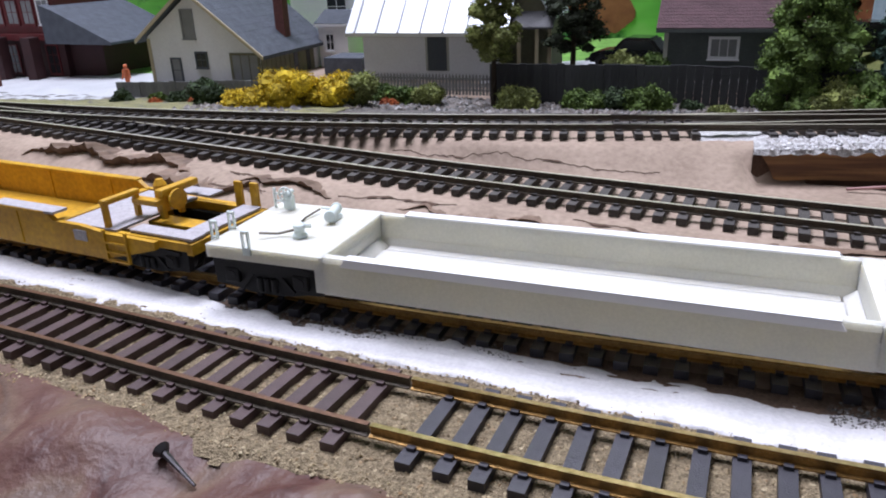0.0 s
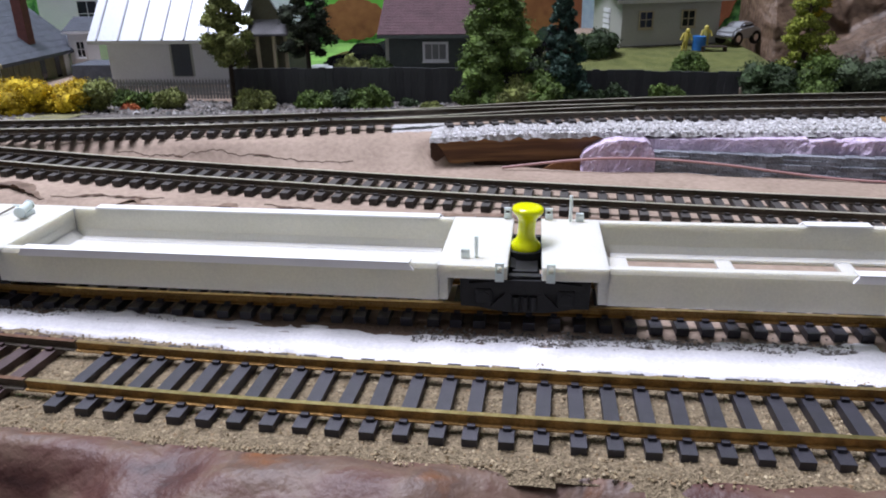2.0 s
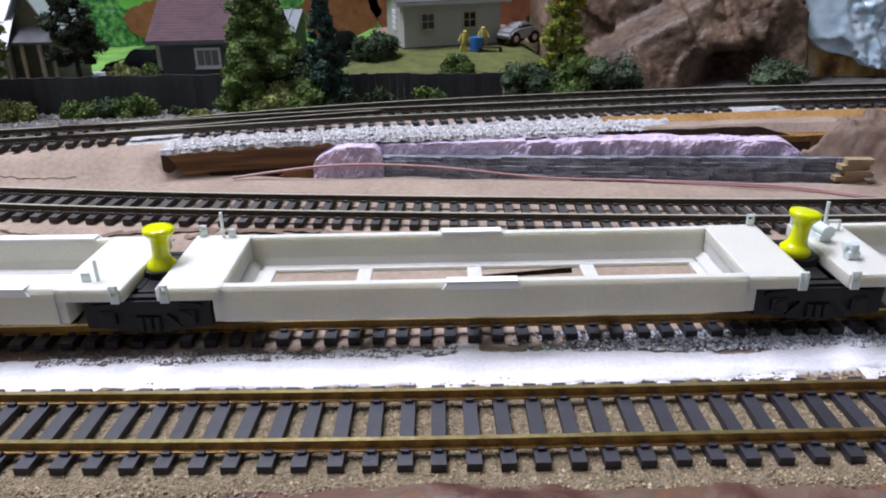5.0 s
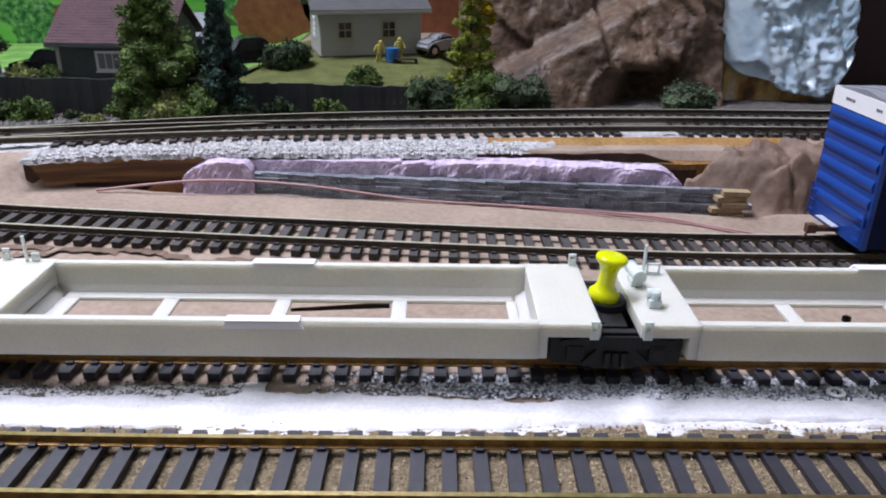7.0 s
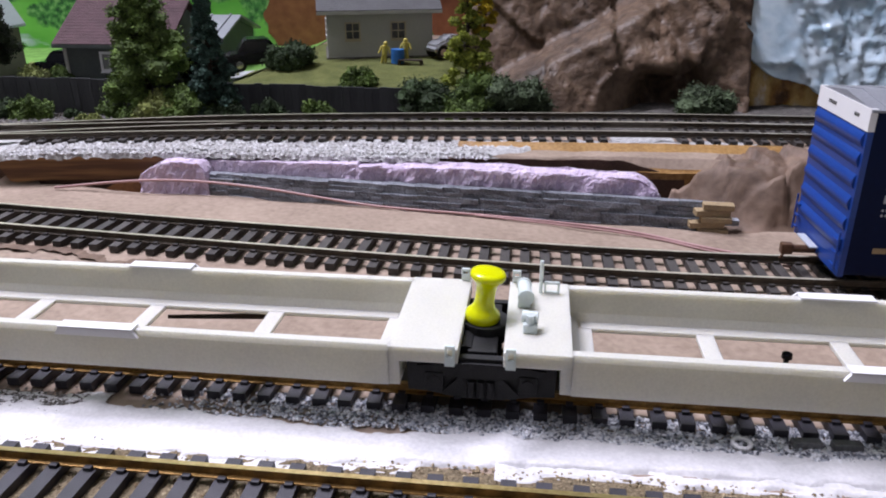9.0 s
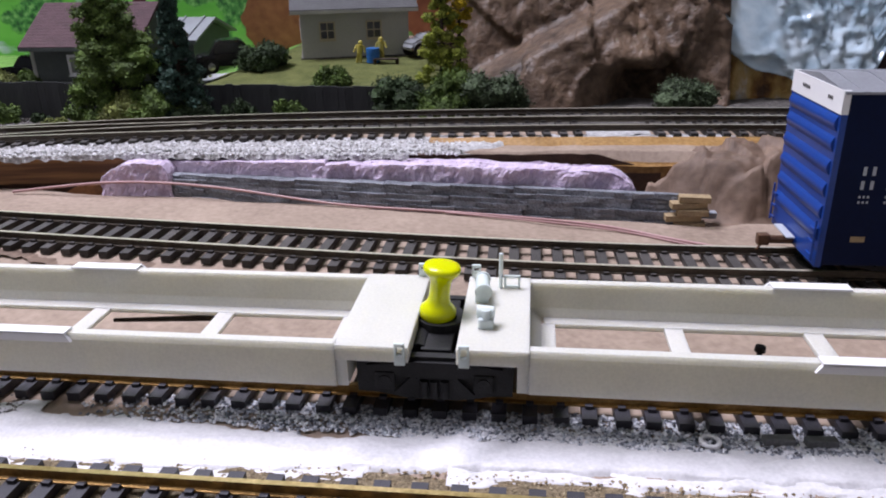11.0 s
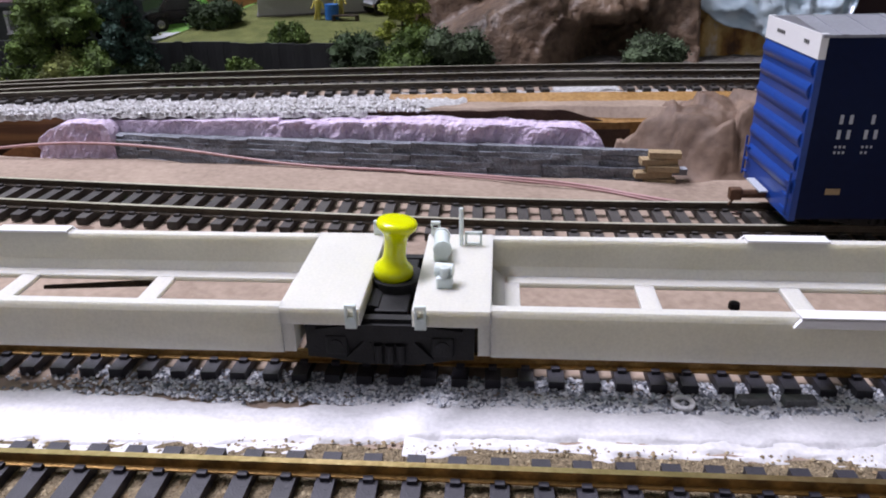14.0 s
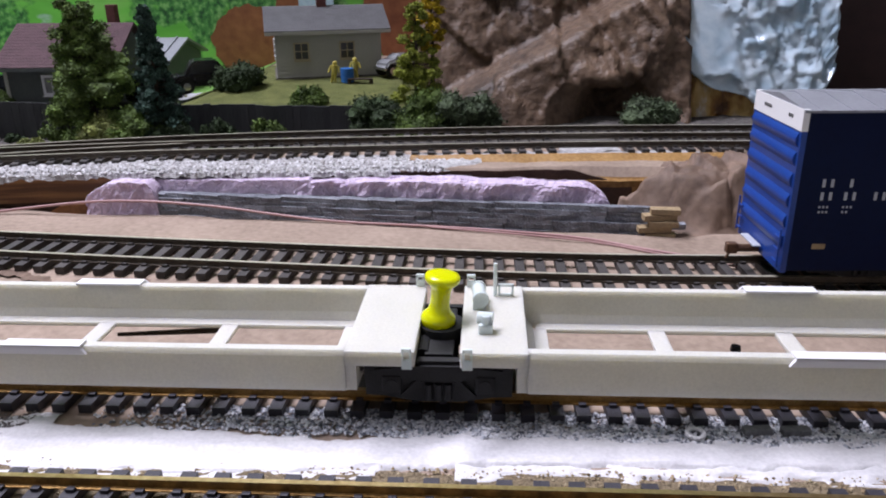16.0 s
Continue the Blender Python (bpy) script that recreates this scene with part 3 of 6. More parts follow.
grid("ground_front_slope", span(-95, 46, 0.35), span(-20, -1.2, 0.2), cliff_z, M["redrock"],
     "glossy red-brown painted rock slope at the layout's edge", "rock slope", skip=lambda x, y: y > front_edge(x) + 0.6)

# the room that holds the layout
link("floor", B(-250, 220, -220, 130, -106, -100), M["roomfloor"])["kind"] = "structure"
link("ceiling", B(-250, 220, -220, 130, 145, 151), M["roomwall"])["kind"] = "structure"
link("wall_north", B(-250, 220, 124, 130, -100, 145), M["roomwall"])["kind"] = "structure"
link("wall_south", B(-250, 220, -220, -214, -100, 145), M["roomwall"])["kind"] = "structure"
link("wall_west", B(-250, -244, -214, 124, -100, 145), M["roomwall"])["kind"] = "structure"
link("wall_east", B(214, 220, -214, 124, -100, 145), M["roomwall"])["kind"] = "structure"
tagged(link("layout_frame", B(-95, 46, -19.9, 55, -20.0, -16.0), M["fascia"]), "dark painted timber frame under the layout", "frame", "", "structure")
for lx in (-90, 40):
    for ly in (-15, 50):
        tagged(link("trim_leg", B(lx - 3, lx + 3, ly - 3, ly + 3, -100, -20), M["fascia"]), "dark timber leg of the layout", "leg", "", "structure")

bd = link("backdrop", B(-100, 20, 40, 41, -6, 60), M["backdrop"])
tagged(bd, "painted backdrop board of green hills and trees", "backdrop", "", "structure")


def patch(cx, cz, w, h, material, label, k=0):
    pts = [(cx + w * math.cos(q) * (1 + 0.14 * fbm(2 * math.cos(q), 2 * math.sin(q), 1.5, cx)), cz + h * math.sin(q) * (1 + 0.16 * fbm(2 * math.cos(q), 2 * math.sin(q), 2.2, cx + 3))) for q in [i * math.pi / 30 for i in range(60)]]
    tagged(link("backdrop_patch", prism(bmesh.new(), pts, 39.9 - 0.02 * k, 39.98 - 0.02 * k), material), label, "backdrop", "", "structure")


for k, (cx, cz, w, h) in enumerate(((-17.6, 3.6, 2.9, 2.6), (-31.0, 3.4, 2.6, 1.5), (-13.6, 5.2, 2.0, 3.0), (-44.5, 5.5, 2.2, 2.0), (-6.2, 6.0, 3.2, 4.5))):
    patch(cx, cz, w, h, M["earth"], "bare red earth painted on the backdrop")
tagged(link("backdrop_sky", B(-13.9, -11.4, 39.7, 39.8, 1.5, 60), M["skyblue"]), "pale sky painted on the backdrop", "backdrop", "", "structure")
tagged(link("backdrop_sky", B(-78, -56, 39.7, 39.8, 6.2, 60), M["skyblue"]), "pale sky painted on the backdrop", "backdrop", "", "structure")
sheet("lawn", span(-70, -15, 0.5), span(27.5, 40, 0.4), lambda x: 28.3, lambda x: 40.4, 0.07, M["pasture"], "bright green grass behind the houses", "lawn", 5.0, 0.3, 0.5, 0.4)


# ---- tracks ----
def tie_mesh(name, w, l, h, material):
    bm = box(bmesh.new(), -w / 2, w / 2, -l / 2, l / 2, 0, h)
    for s in (-1, 1):
        for o in (-0.13, 0.13):
            box(bm, -0.075, 0.075, s * 0.82 + o - 0.05, s * 0.82 + o + 0.05, h - 0.01, h + 0.07)
    ob = link(name, bm, material)
    me = ob.data
    bpy.data.objects.remove(ob)
    return me


def rail(name, yf, zf, off, x0, x1, material, parent):
    prof = [(-0.1, 0.0), (0.1, 0.0), (0.1, 0.03), (0.03, 0.05), (0.03, 0.16), (0.05, 0.175), (0.055, 0.23), (-0.055, 0.23), (-0.05, 0.175), (-0.03, 0.16), (-0.03, 0.05), (-0.1, 0.03)]
    bm = bmesh.new()
    rows = []
    for x in span(x0, x1, 1.0):
        s = (yf(x + 0.5) - yf(x - 0.5))
        n = Vector((-s, 1.0, 0)).normalized()
        c = Vector((x, yf(x), zf(x))) + n * off
        rows.append([bm.verts.new(c + n * u + Vector((0, 0, v))) for u, v in prof])
    for a, b in zip(rows, rows[1:]):
        for i in range(len(prof)):
            j = (i + 1) % len(prof)
            bm.faces.new((a[i], a[j], b[j], b[i]))
    bm.faces.new(rows[0])
    bm.faces.new(rows[-1][::-1])
    ob = part(name, bm, material, parent)
    ob.data.materials.append(M["brassside"] if material is M["brass"] else M["railside"])
    for p in ob.data.polygons:
        p.material_index = 0 if p.normal.z > 0.8 and p.center.z > (zf(p.center.x / CM) + 0.2) * CM else 1
    return ob


def track(label, yf, zf, runs, rails, pitch, gap=(), group="model railway tracks"):
    th = thing("railway_track", (0, 0, 0), label, "railway track", group=group)
    for x0, x1, material in rails:
        for off in (-0.82, 0.82):
            rail("rail", yf, lambda x: zf(x) + 0.2, off, x0, x1, material, th)
    rng = random.Random(len(label))
    for x0, x1, me in runs:
        for x in span(x0, x1, pitch):
            if any(a < x < b for a, b in gap):
                continue
            s = yf(x + 0.5) - yf(x - 0.5)
            j = rng.uniform(-0.02, 0.02)
            share("tie", me, th, pose((x + j) * CM, yf(x) * CM, zf(x) * CM, 0, 0, math.degrees(math.atan(s)) + rng.uniform(-1.2, 1.2)))
    return th


TIE_B = tie_mesh("tie", 0.29, 2.65, 0.2, M["tie_b"])
TIE_R = tie_mesh("tie", 0.29, 2.65, 0.2, M["tie_r"])
TIE_G = tie_mesh("tie", 0.28, 2.7, 0.2, M["tie_g"])


def za(x): return AG + 0.03
def zc(x): return board(x) + 0.03
def zd(x): return dlevel(x) + 0.04
def zee(x): return dlevel(x) + 0.04 - 0.2 * ease(-20, -5, x)


track("front track with brass rails on black and brown ties", ya, za, ((-75, -28.2, TIE_R), (-26.7, 22, TIE_B)), ((-75, -27.6, M["rust"]), (-27.55, 22, M["brass"])), 0.65, ((-28.1, -26.8),))
track("second track with brass rails under the white cars", yb, zb, ((-75, 24, TIE_B),), ((-75, 24, M["brass"]),), 0.59)
track("middle track with weathered dark ties under the blue boxcar", yc, zc, ((-85, 26, TIE_G),), ((-85, 26, M["steel"]),), 0.62)
track("rear track with nickel rails on plaster roadbed", yd, zd, ((-58, 30, TIE_G),), ((-58, 30, M["steel"]),), 0.62, ((-23.0, -21.3), (2.6, 4.9)))


def ye(x): return yd(x) + 2.6 * ease(-26, -4, x)


track("rearmost weathered track beside the fence", ye, zee, ((-14, 32, TIE_G),), ((-26, 32, M["steel"]),), 0.62)


# ---- loose stones (nobody could count them) ----
def chips(name, n, place, r0, r1, material, label, seed):
    rng = random.Random(seed)
    verts, faces = [], []
    for _ in range(n):
        x, y, z = place(rng)
        r = rng.uniform(r0, r1)
        k = len(verts)
        for dx, dy, dz in ((1, 0, 0), (-1, 0, 0), (0, 1, 0), (0, -1, 0), (0, 0, 1), (0, 0, -1)):
            q = rng.uniform(0.6, 1.3)
            verts.append(((x + dx * r * q + rng.uniform(-.3, .3) * r) * CM, (y + dy * r * q + rng.uniform(-.3, .3) * r) * CM, (z + dz * r * q * 0.7) * CM))
        for a in (0, 1):
            for b in (2, 3):
                for c in (4, 5):
                    faces.append((k + a, k + b, k + c))
    me = bpy.data.meshes.new(name)
    me.from_pydata(verts, [], faces)
    me.materials.append(material)
    me.validate()
    return tagged(new(name, me), label, "gravel", "", "stuff")


def stonemat(name, ramp):
    m = bpy.data.materials.new(name)
    m.use_nodes = True
    N, L = m.node_tree.nodes, m.node_tree.links
    g = N.new("ShaderNodeNewGeometry")
    r = N.new("ShaderNodeValToRGB")
    r.color_ramp.interpolation = "LINEAR"
    e = r.color_ramp.elements
    e[0].position, e[0].color = 0.0, (*ramp[0], 1)
    e[1].position, e[1].color = 1.0, (*ramp[-1], 1)
    for i, c in enumerate(ramp[1:-1]):
        e.new((i + 1) / (len(ramp) - 1)).color = (*c, 1)
    L.new(g.outputs["Random Per Island"], r.inputs["Fac"])
    L.new(r.outputs["Color"], N["Principled BSDF"].inputs["Base Color"])
    N["Principled BSDF"].inputs["Roughness"].default_value = 0.8
    return m


CHIP = stonemat("grey_white_chips", [(0.06, 0.065, 0.08), (0.20, 0.215, 0.25), (0.42, 0.45, 0.50), (0.70, 0.72, 0.75), (0.85, 0.85, 0.87), (0.12, 0.13, 0.15)])
SAND = stonemat("tan_grains", [(0.12, 0.085, 0.045), (0.23, 0.17, 0.095), (0.37, 0.29, 0.17), (0.48, 0.40, 0.26), (0.26, 0.17, 0.085)])
DGRAV = stonemat("dark_grains", [(0.07, 0.06, 0.052), (0.14, 0.12, 0.105), (0.24, 0.22, 0.205), (0.05, 0.05, 0.05), (0.36, 0.35, 0.34)])


def bed_b(rng):
    x = -9 + 26 * rng.random() ** 0.8
    y = yb(x) - rng.uniform(0.95, 1.95 + 0.2 * fbm(x, 1, 0.8, 3))
    if x < -5 and rng.random() > (x + 9) / 4:
        x += 6
    return x, y, ground_z(x, y) + 0.03 + 0.04 * rng.random()


def bed_b2(rng):
    x = rng.uniform(-44, -26)
    y = yb(x) - rng.uniform(1.1, 1.9)
    return x, y, ground_z(x, y) + 0.05


def bed_b3(rng):
    x = rng.uniform(-20, -10)
    y = yb(x) - 1.85 + rng.gauss(0, 0.2)
    return x, y, ground_z(x, y) + 0.05


def bed_a(rng):
    x = rng.uniform(-46, 12)
    y = ya(x) + rng.uniform(-1.95, 1.85)
    return x, y, ground_z(x, y) + 0.05


def bed_d(rng):
    x = rng.uniform(-20.8, -2.2)
    y = rng.uniform(back_edge(x) - 0.4, yd(x) - 1.2)
    return x, y, (ground_z(x, y) + 0.1 if y > back_edge(x) else 1.44 + 0.05 * rng.random())


def bed_f(rng):
    x = rng.uniform(-46, -16)
    y = rng.uniform(yd(x) + (4.8 if x > -40 else 2.5), 21)
    return x, y, ground_z(x, y) + 0.08


chips("gravel_chips", 15000, bed_b, 0.025, 0.06, CHIP, "grey, white and black stone chips beside the second track", 1)
chips("gravel_chips", 2200, bed_b2, 0.02, 0.045, DGRAV, "dark grit spilled beside the second track", 2)
chips("gravel_chips", 2200, bed_b3, 0.02, 0.05, DGRAV, "dark grit along the plaster's edge", 3)
chips("ballast_grains", 16000, bed_a, 0.022, 0.05, SAND, "loose tan ballast grains between the ties of the front track", 4)
chips("plaster_crumbs", 4200, bed_d, 0.03, 0.09, stonemat("plaster_crumb", [(0.16, 0.15, 0.14), (0.65, 0.65, 0.66), (0.34, 0.32, 0.30), (0.8, 0.8, 0.82)]), "white plaster crumbs along the rear roadbed", 5)
chips("gravel_chips", 3500, bed_f, 0.08, 0.2, DGRAV, "grey crushed stone in front of the fence", 6)


# ---- well cars ----
def truck(parent, x, name="truck", dz=0.0):
    """A two-axle truck whose wheels stand at z = 0.4 + dz."""
    def up(bm):
        for v in bm.verts:
            v.co.z += dz
        return bm
    bm = bmesh.new()
    box(bm, x - 0.35, x + 0.35, -1.1, 1.1, 0.72, 1.15, 0.04)
    box(bm, x - 0.2, x + 0.2, -0.2, 0.2, 1.1, 1.3, 0.03)
    t = part(name, up(bm), M["black"], parent, "black plastic truck")
    for s in (-1, 1):
        bm = bmesh.new()
        y0, y1 = s * 1.28 - 0.09, s * 1.28 + 0.09
        prism(bm, [(x - 1.5, 0.62), (x - 1.52, 1.36), (x - 0.6, 1.42), (x + 0.6, 1.42), (x + 1.52, 1.36), (x + 1.5, 0.62), (x + 1.1, 0.6), (x + 0.7, 0.52), (x + 0.4, 0.48), (x - 0.4, 0.48), (x - 0.7, 0.52), (x - 1.1, 0.6)], y0, y1)
        sf = part("side_frame", up(bm), M["black"], t)
        yo_ = s * 1.40
        for k in (-0.95, 0.95):
            bm = B(x + k - 0.2, x + k + 0.2, yo_ - 0.08, yo_ + 0.08, 0.72, 1.12, bev=0.05)
            rod(bm, (x + k, yo_ - 0.1, 0.92), (x + k, yo_ + 0.1, 0.92), 0.13, seg=12)
            part("journal_box", up(bm), M["black"], sf)
        for k in (-0.2, 0, 0.2):
            part("spring", up(rod(bmesh.new(), (x + k, yo_, 0.56), (x + k, yo_, 0.92), 0.085, seg=8)), M["black"], sf)
        bm = bmesh.new()
        prism(bm, [(x - 1.3, 1.14), (x - 1.3, 1.24), (x - 0.45, 1.34), (x + 0.45, 1.34), (x + 1.3, 1.24), (x + 1.3, 1.14), (x + 0.4, 1.0), (x - 0.4, 1.0)], yo_ - 0.05, yo_ + 0.03)
        part("top_chord", up(bm), M["black"], sf)
        for e in (-1, 1):
            bm = prism(bmesh.new(), [(x + e * 0.32, 0.98), (x + e * 0.44, 1.02), (x + e * 0.78, 0.66), (x + e * 0.7, 0.56)], yo_ - 0.05, yo_ + 0.02)
            part("brace", up(bm), M["black"], sf)
    for k in (-0.95, 0.95):
        bm = bmesh.new()
        rod(bm, (x + k, -0.8, 0.90), (x + k, 0.8, 0.90), 0.1)
        for s in (-1, 1):
            rod(bm, (x + k, s * 0.72, 0.90), (x + k, s * 0.92, 0.90), 0.44, seg=24)
            rod(bm, (x + k, s * 0.68, 0.90), (x + k, s * 0.73, 0.90), 0.5, seg=24)
        part("wheelset", up(bm), M["blackmetal"], t)
    return t


def bracket(parent, x, y, z0=1.2, z1=1.66):
    bm = bmesh.new()
    box(bm, x - 0.1, x + 0.1, y - 0.035, y + 0.035, z0, z0 + 0.2)
    box(bm, x - 0.1, x - 0.055, y - 0.035, y + 0.035, z0 + 0.2, z1)
    box(bm, x + 0.055, x + 0.1, y - 0.035, y + 0.035, z0 + 0.2, z1)
    box(bm, x - 0.1, x + 0.1, y - 0.035, y + 0.035, z1 - 0.02, z1 + 0.06, 0.015)
    part("lift_eye", bm, M["resin2"], parent)


def wellcar(label, x0, w0, w1, x1, bars, front, back, yc0=-0.30):
    """Deck ends at x0 and x1, well between w0 and w1; z from the layout's datum."""
    th = thing("well_car", (0, yc0, 0), label, "railway car", group="white well cars")
    yo, yi, zt, zb0 = 1.65, 1.42, 1.45, 0.55
    for s in (-1, 1):
        bm = bmesh.new()
        prism(bm, [(s * yo, zb0), (s * yo, zt - 0.12), (s * (yo - 0.05), zt), (s * yi, zt), (s * (yi - 0.02), 0.85), (s * (yi - 0.18), zb0)], w0, w1, "x")
        part("side_wall", bm, M["resin"], th)
        bm = bmesh.new()
        box(bm, w0 + 0.3, w1 - 0.3, min(s * 1.0, s * 1.3), max(s * 1.0, s * 1.3), zb0 + 0.002, zb0 + 0.12, 0.02)
        part("floor_sill", bm, M["resin"], th)
    for a, b, e in ((x0, w0, 1), (w1, x1, -1)):
        bm = bmesh.new()
        box(bm, a, b, -yo, yo, 1.12, zt, 0.012)
        part("deck", bm, M["resin"], th)
        bm = bmesh.new()
        edge, out = (b, b - 0.25) if e == 1 else (a, a + 0.25)
        prism(bm, [(edge - 0.004 * e, 1.13), (edge - 0.22 * e, 1.13), (edge - 0.22 * e, zb0 + 0.002), (edge - 0.004 * e, zb0 + 0.002)], -yo + 0.03, yo - 0.03)
        prism(bm, [(edge - 0.1 * e, zb0 + 0.3), (edge + 0.02 * e, zb0 + 0.3), (edge + 0.25 * e, zb0 + 0.11), (edge + 0.25 * e, zb0 + 0.01), (edge - 0.1 * e, zb0 + 0.01)], -yi + 0.15, yi - 0.15)
        part("bulkhead", bm, M["resin"], th)
    for c, w in bars:
        part("floor_crossbar", B(c - w / 2, c + w / 2, -1.0, 1.0, zb0 + 0.005, zb0 + 0.11, bev=0.015), M["resin"], th)
    for a, b in front:
        bm = bmesh.new()
        prism(bm, [(a + 0.12, 1.47), (b - 0.12, 1.47), (b, 1.30), (a, 1.30)], -yo - 0.07, -yo + 0.012)
        box(bm, a + 0.1, b - 0.1, -yo - 0.07, -yi - 0.02, 1.455, 1.50)
        part("guide_strip", bm, M["styrene"], th, "thin white styrene strip")
    for a, b in back:
        bm = bmesh.new()
        box(bm, a, b, yi - 0.02, yo + 0.06, 1.455, 1.50)
        prism(bm, [(a, 1.49), (b, 1.49), (b + 0.1, 1.40), (a - 0.1, 1.40)], yo + 0.01, yo + 0.06)
        part("guide_strip", bm, M["styrene"], th, "thin white styrene strip")
    return th


def brake_gear(th, x, y):
    """A brake cylinder, a valve and a post on a deck."""
    bm = bmesh.new()
    rod(bm, (x, y + 0.75, 1.72), (x + 0.05, y + 0.2, 1.72), 0.15, seg=16)
    rod(bm, (x + 0.05, y + 0.2, 1.72), (x + 0.06, y + 0.1, 1.72), 0.18, seg=16)
    rod(bm, (x, y + 0.75, 1.72), (x, y + 0.8, 1.72), 0.17, seg=16)
    box(bm, x - 0.12, x + 0.16, y + 0.15, y + 0.6, 1.44, 1.62, 0.03)
    part("brake_cylinder", bm, M["resin2"], th, "pale green resin brake cylinder")
    bm = bmesh.new()
    box(bm, x + 0.02, x + 0.32, y - 1.0, y - 0.72, 1.44, 1.66, 0.04)
    rod(bm, (x + 0.0, y - 0.75, 1.72), (x + 0.32, y - 0.8, 1.72), 0.13, seg=14)
    rod(bm, (x + 0.17, y - 0.9, 1.6), (x + 0.17, y - 0.9, 1.84), 0.09, seg=12)
    part("brake_valve", bm, M["resin2"], th, "pale green resin valve")
    bm = bmesh.new()
    rod(bm, (x + 0.38, y + 0.95, 1.44), (x + 0.38, y + 0.95, 2.25), 0.045, seg=8)
    part("post", bm, M["resin2"], th)
    bm = bmesh.new()
    box(bm, x + 0.45, x + 0.8, y + 0.93, y + 0.99, 1.44, 1.5)
    box(bm, x + 0.45, x + 0.5, y + 0.93, y + 0.99, 1.5, 1.72)
    box(bm, x + 0.75, x + 0.8, y + 0.93, y + 0.99, 1.5, 1.72)
    box(bm, x + 0.45, x + 0.8, y + 0.93, y + 0.99, 1.68, 1.74)
    part("step_bracket", bm, M["resin2"], th)


car1 = wellcar("white resin well car with long end deck and white guide strips", -33.55, -30.4, -19.35, -17.75, ((-24.87, 10.7),), ((-29.9, -19.9),), ((-29.7, -19.75),))
car2 = wellcar("white resin well car with open floor bays", -17.0, -15.5, -3.25, -1.85, ((-12.4, 0.38), (-9.5, 0.38), (-6.5, 0.38), (-15.05, 0.5), (-3.5, 0.5)), ((-10.35, -8.5),), ((-10.35, -8.75),))
car3 = wellcar("white resin well car with brake gear on its deck", -0.95, 0.4, 12.6, 14.2, ((0.7, 0.5), (3.45, 0.38), (6.3, 0.38), (9.15, 0.38), (12.2, 0.5)), ((5.35, 7.3),), ((5.5, 7.1),))
for th, xs in ((car1, (-17.92,)), (car2, (-16.8, -2.0)), (car3, (-0.8,))):
    for x in xs:
        bracket(th, x, -1.69, 1.1, 1.5)
        bracket(th, x, 1.6, 1.4, 1.7)
brake_gear(car3, -0.62, 0.15)
# gear on the long deck
bm = bmesh.new()
rod(bm, (-31.30, 0.42, 1.66), (-31.45, 1.02, 1.66), 0.125, seg=18)
rod(bm, (-31.28, 0.36, 1.66), (-31.30, 0.44, 1.66), 0.15, seg=18)
rod(bm, (-31.45, 1.0, 1.66), (-31.46, 1.06, 1.66), 0.145, seg=18)
rod(bm, (-31.5, 0.75, 1.72), (-31.75, 0.8, 1.72), 0.035, seg=8)
box(bm, -31.48, -31.24, 0.5, 0.95, 1.44, 1.58, 0.03)
part("brake_cylinder", bm, M["resin2"], car1, "pale green resin brake cylinder")
bm = lathe([(0.17, 1.44), (0.18, 1.52), (0.13, 1.57), (0.12, 1.66), (0.15, 1.70), (0.15, 1.78), (0.09, 1.82)], 18)
for v in bm.verts:
    v.co += Vector((-31.55, -0.62, 0))
rod(bm, (-31.55, -0.62, 1.74), (-31.3, -0.5, 1.74), 0.07, seg=10)
part("brake_valve", bm, M["resin2"], car1, "pale green resin valve")
bm = bmesh.new()
rod(bm, (-32.45, -1.0, 1.60), (-32.1, -0.72, 1.52), 0.03, seg=6)
rod(bm, (-32.1, -0.72, 1.52), (-31.7, -0.62, 1.62), 0.03, seg=6)
part("brake_pipe", bm, M["railside"], car1, "thin dark brake pipe")
bm = bmesh.new()
rod(bm, (-31.95, -0.15, 1.50), (-32.1, 0.55, 1.50), 0.03, seg=6)
rod(bm, (-32.1, 0.55, 1.50), (-32.0, 1.1, 1.56), 0.03, seg=6)
part("brake_pipe", bm, M["railside"], car1, "thin dark brake pipe")
bm = bmesh.new()
box(bm, -33.03, -32.83, 1.08, 1.26, 1.44, 1.84, 0.03)
rod(bm, (-32.93, 1.0, 1.92), (-32.93, 1.3, 1.92), 0.07, seg=10)
stand = part("brake_stand", bm, M["resin2"], car1, "pale green resin brake wheel stand")
bm = bmesh.new()
for i in range(18):
    p, q = 2 * math.pi * i / 18, 2 * math.pi * (i + 1) / 18
    rod(bm, (-32.93 + 0.19 * math.cos(p), 0.98, 1.92 + 0.19 * math.sin(p)), (-32.93 + 0.19 * math.cos(q), 0.98, 1.92 + 0.19 * math.sin(q)), 0.028, seg=6)
for i in range(3):
    p = math.pi * i / 3
    rod(bm, (-32.93 - 0.19 * math.cos(p), 0.98, 1.92 - 0.19 * math.sin(p)), (-32.93 + 0.19 * math.cos(p), 0.98, 1.92 + 0.19 * math.sin(p)), 0.018, seg=5)
part("brake_wheel", bm, M["resin2"], stand)
bm = bmesh.new()
for x in (-33.42, -33.12):
    box(bm, x - 0.03, x + 0.03, 1.17, 1.23, 1.44, 2.0)
for z in (1.62, 1.82):
    box(bm, -33.42, -33.12, 1.18, 1.22, z, z + 0.05)
part("step_bracket", bm, M["resin2"], car1)
for x, y in ((-33.56, -1.25), (-33.56, -0.55), (-32.35, -1.68)):
    bracket(car1, x, y, 1.3, 1.85)
bracket(car1, -18.75, -1.2, 1.42, 1.62)
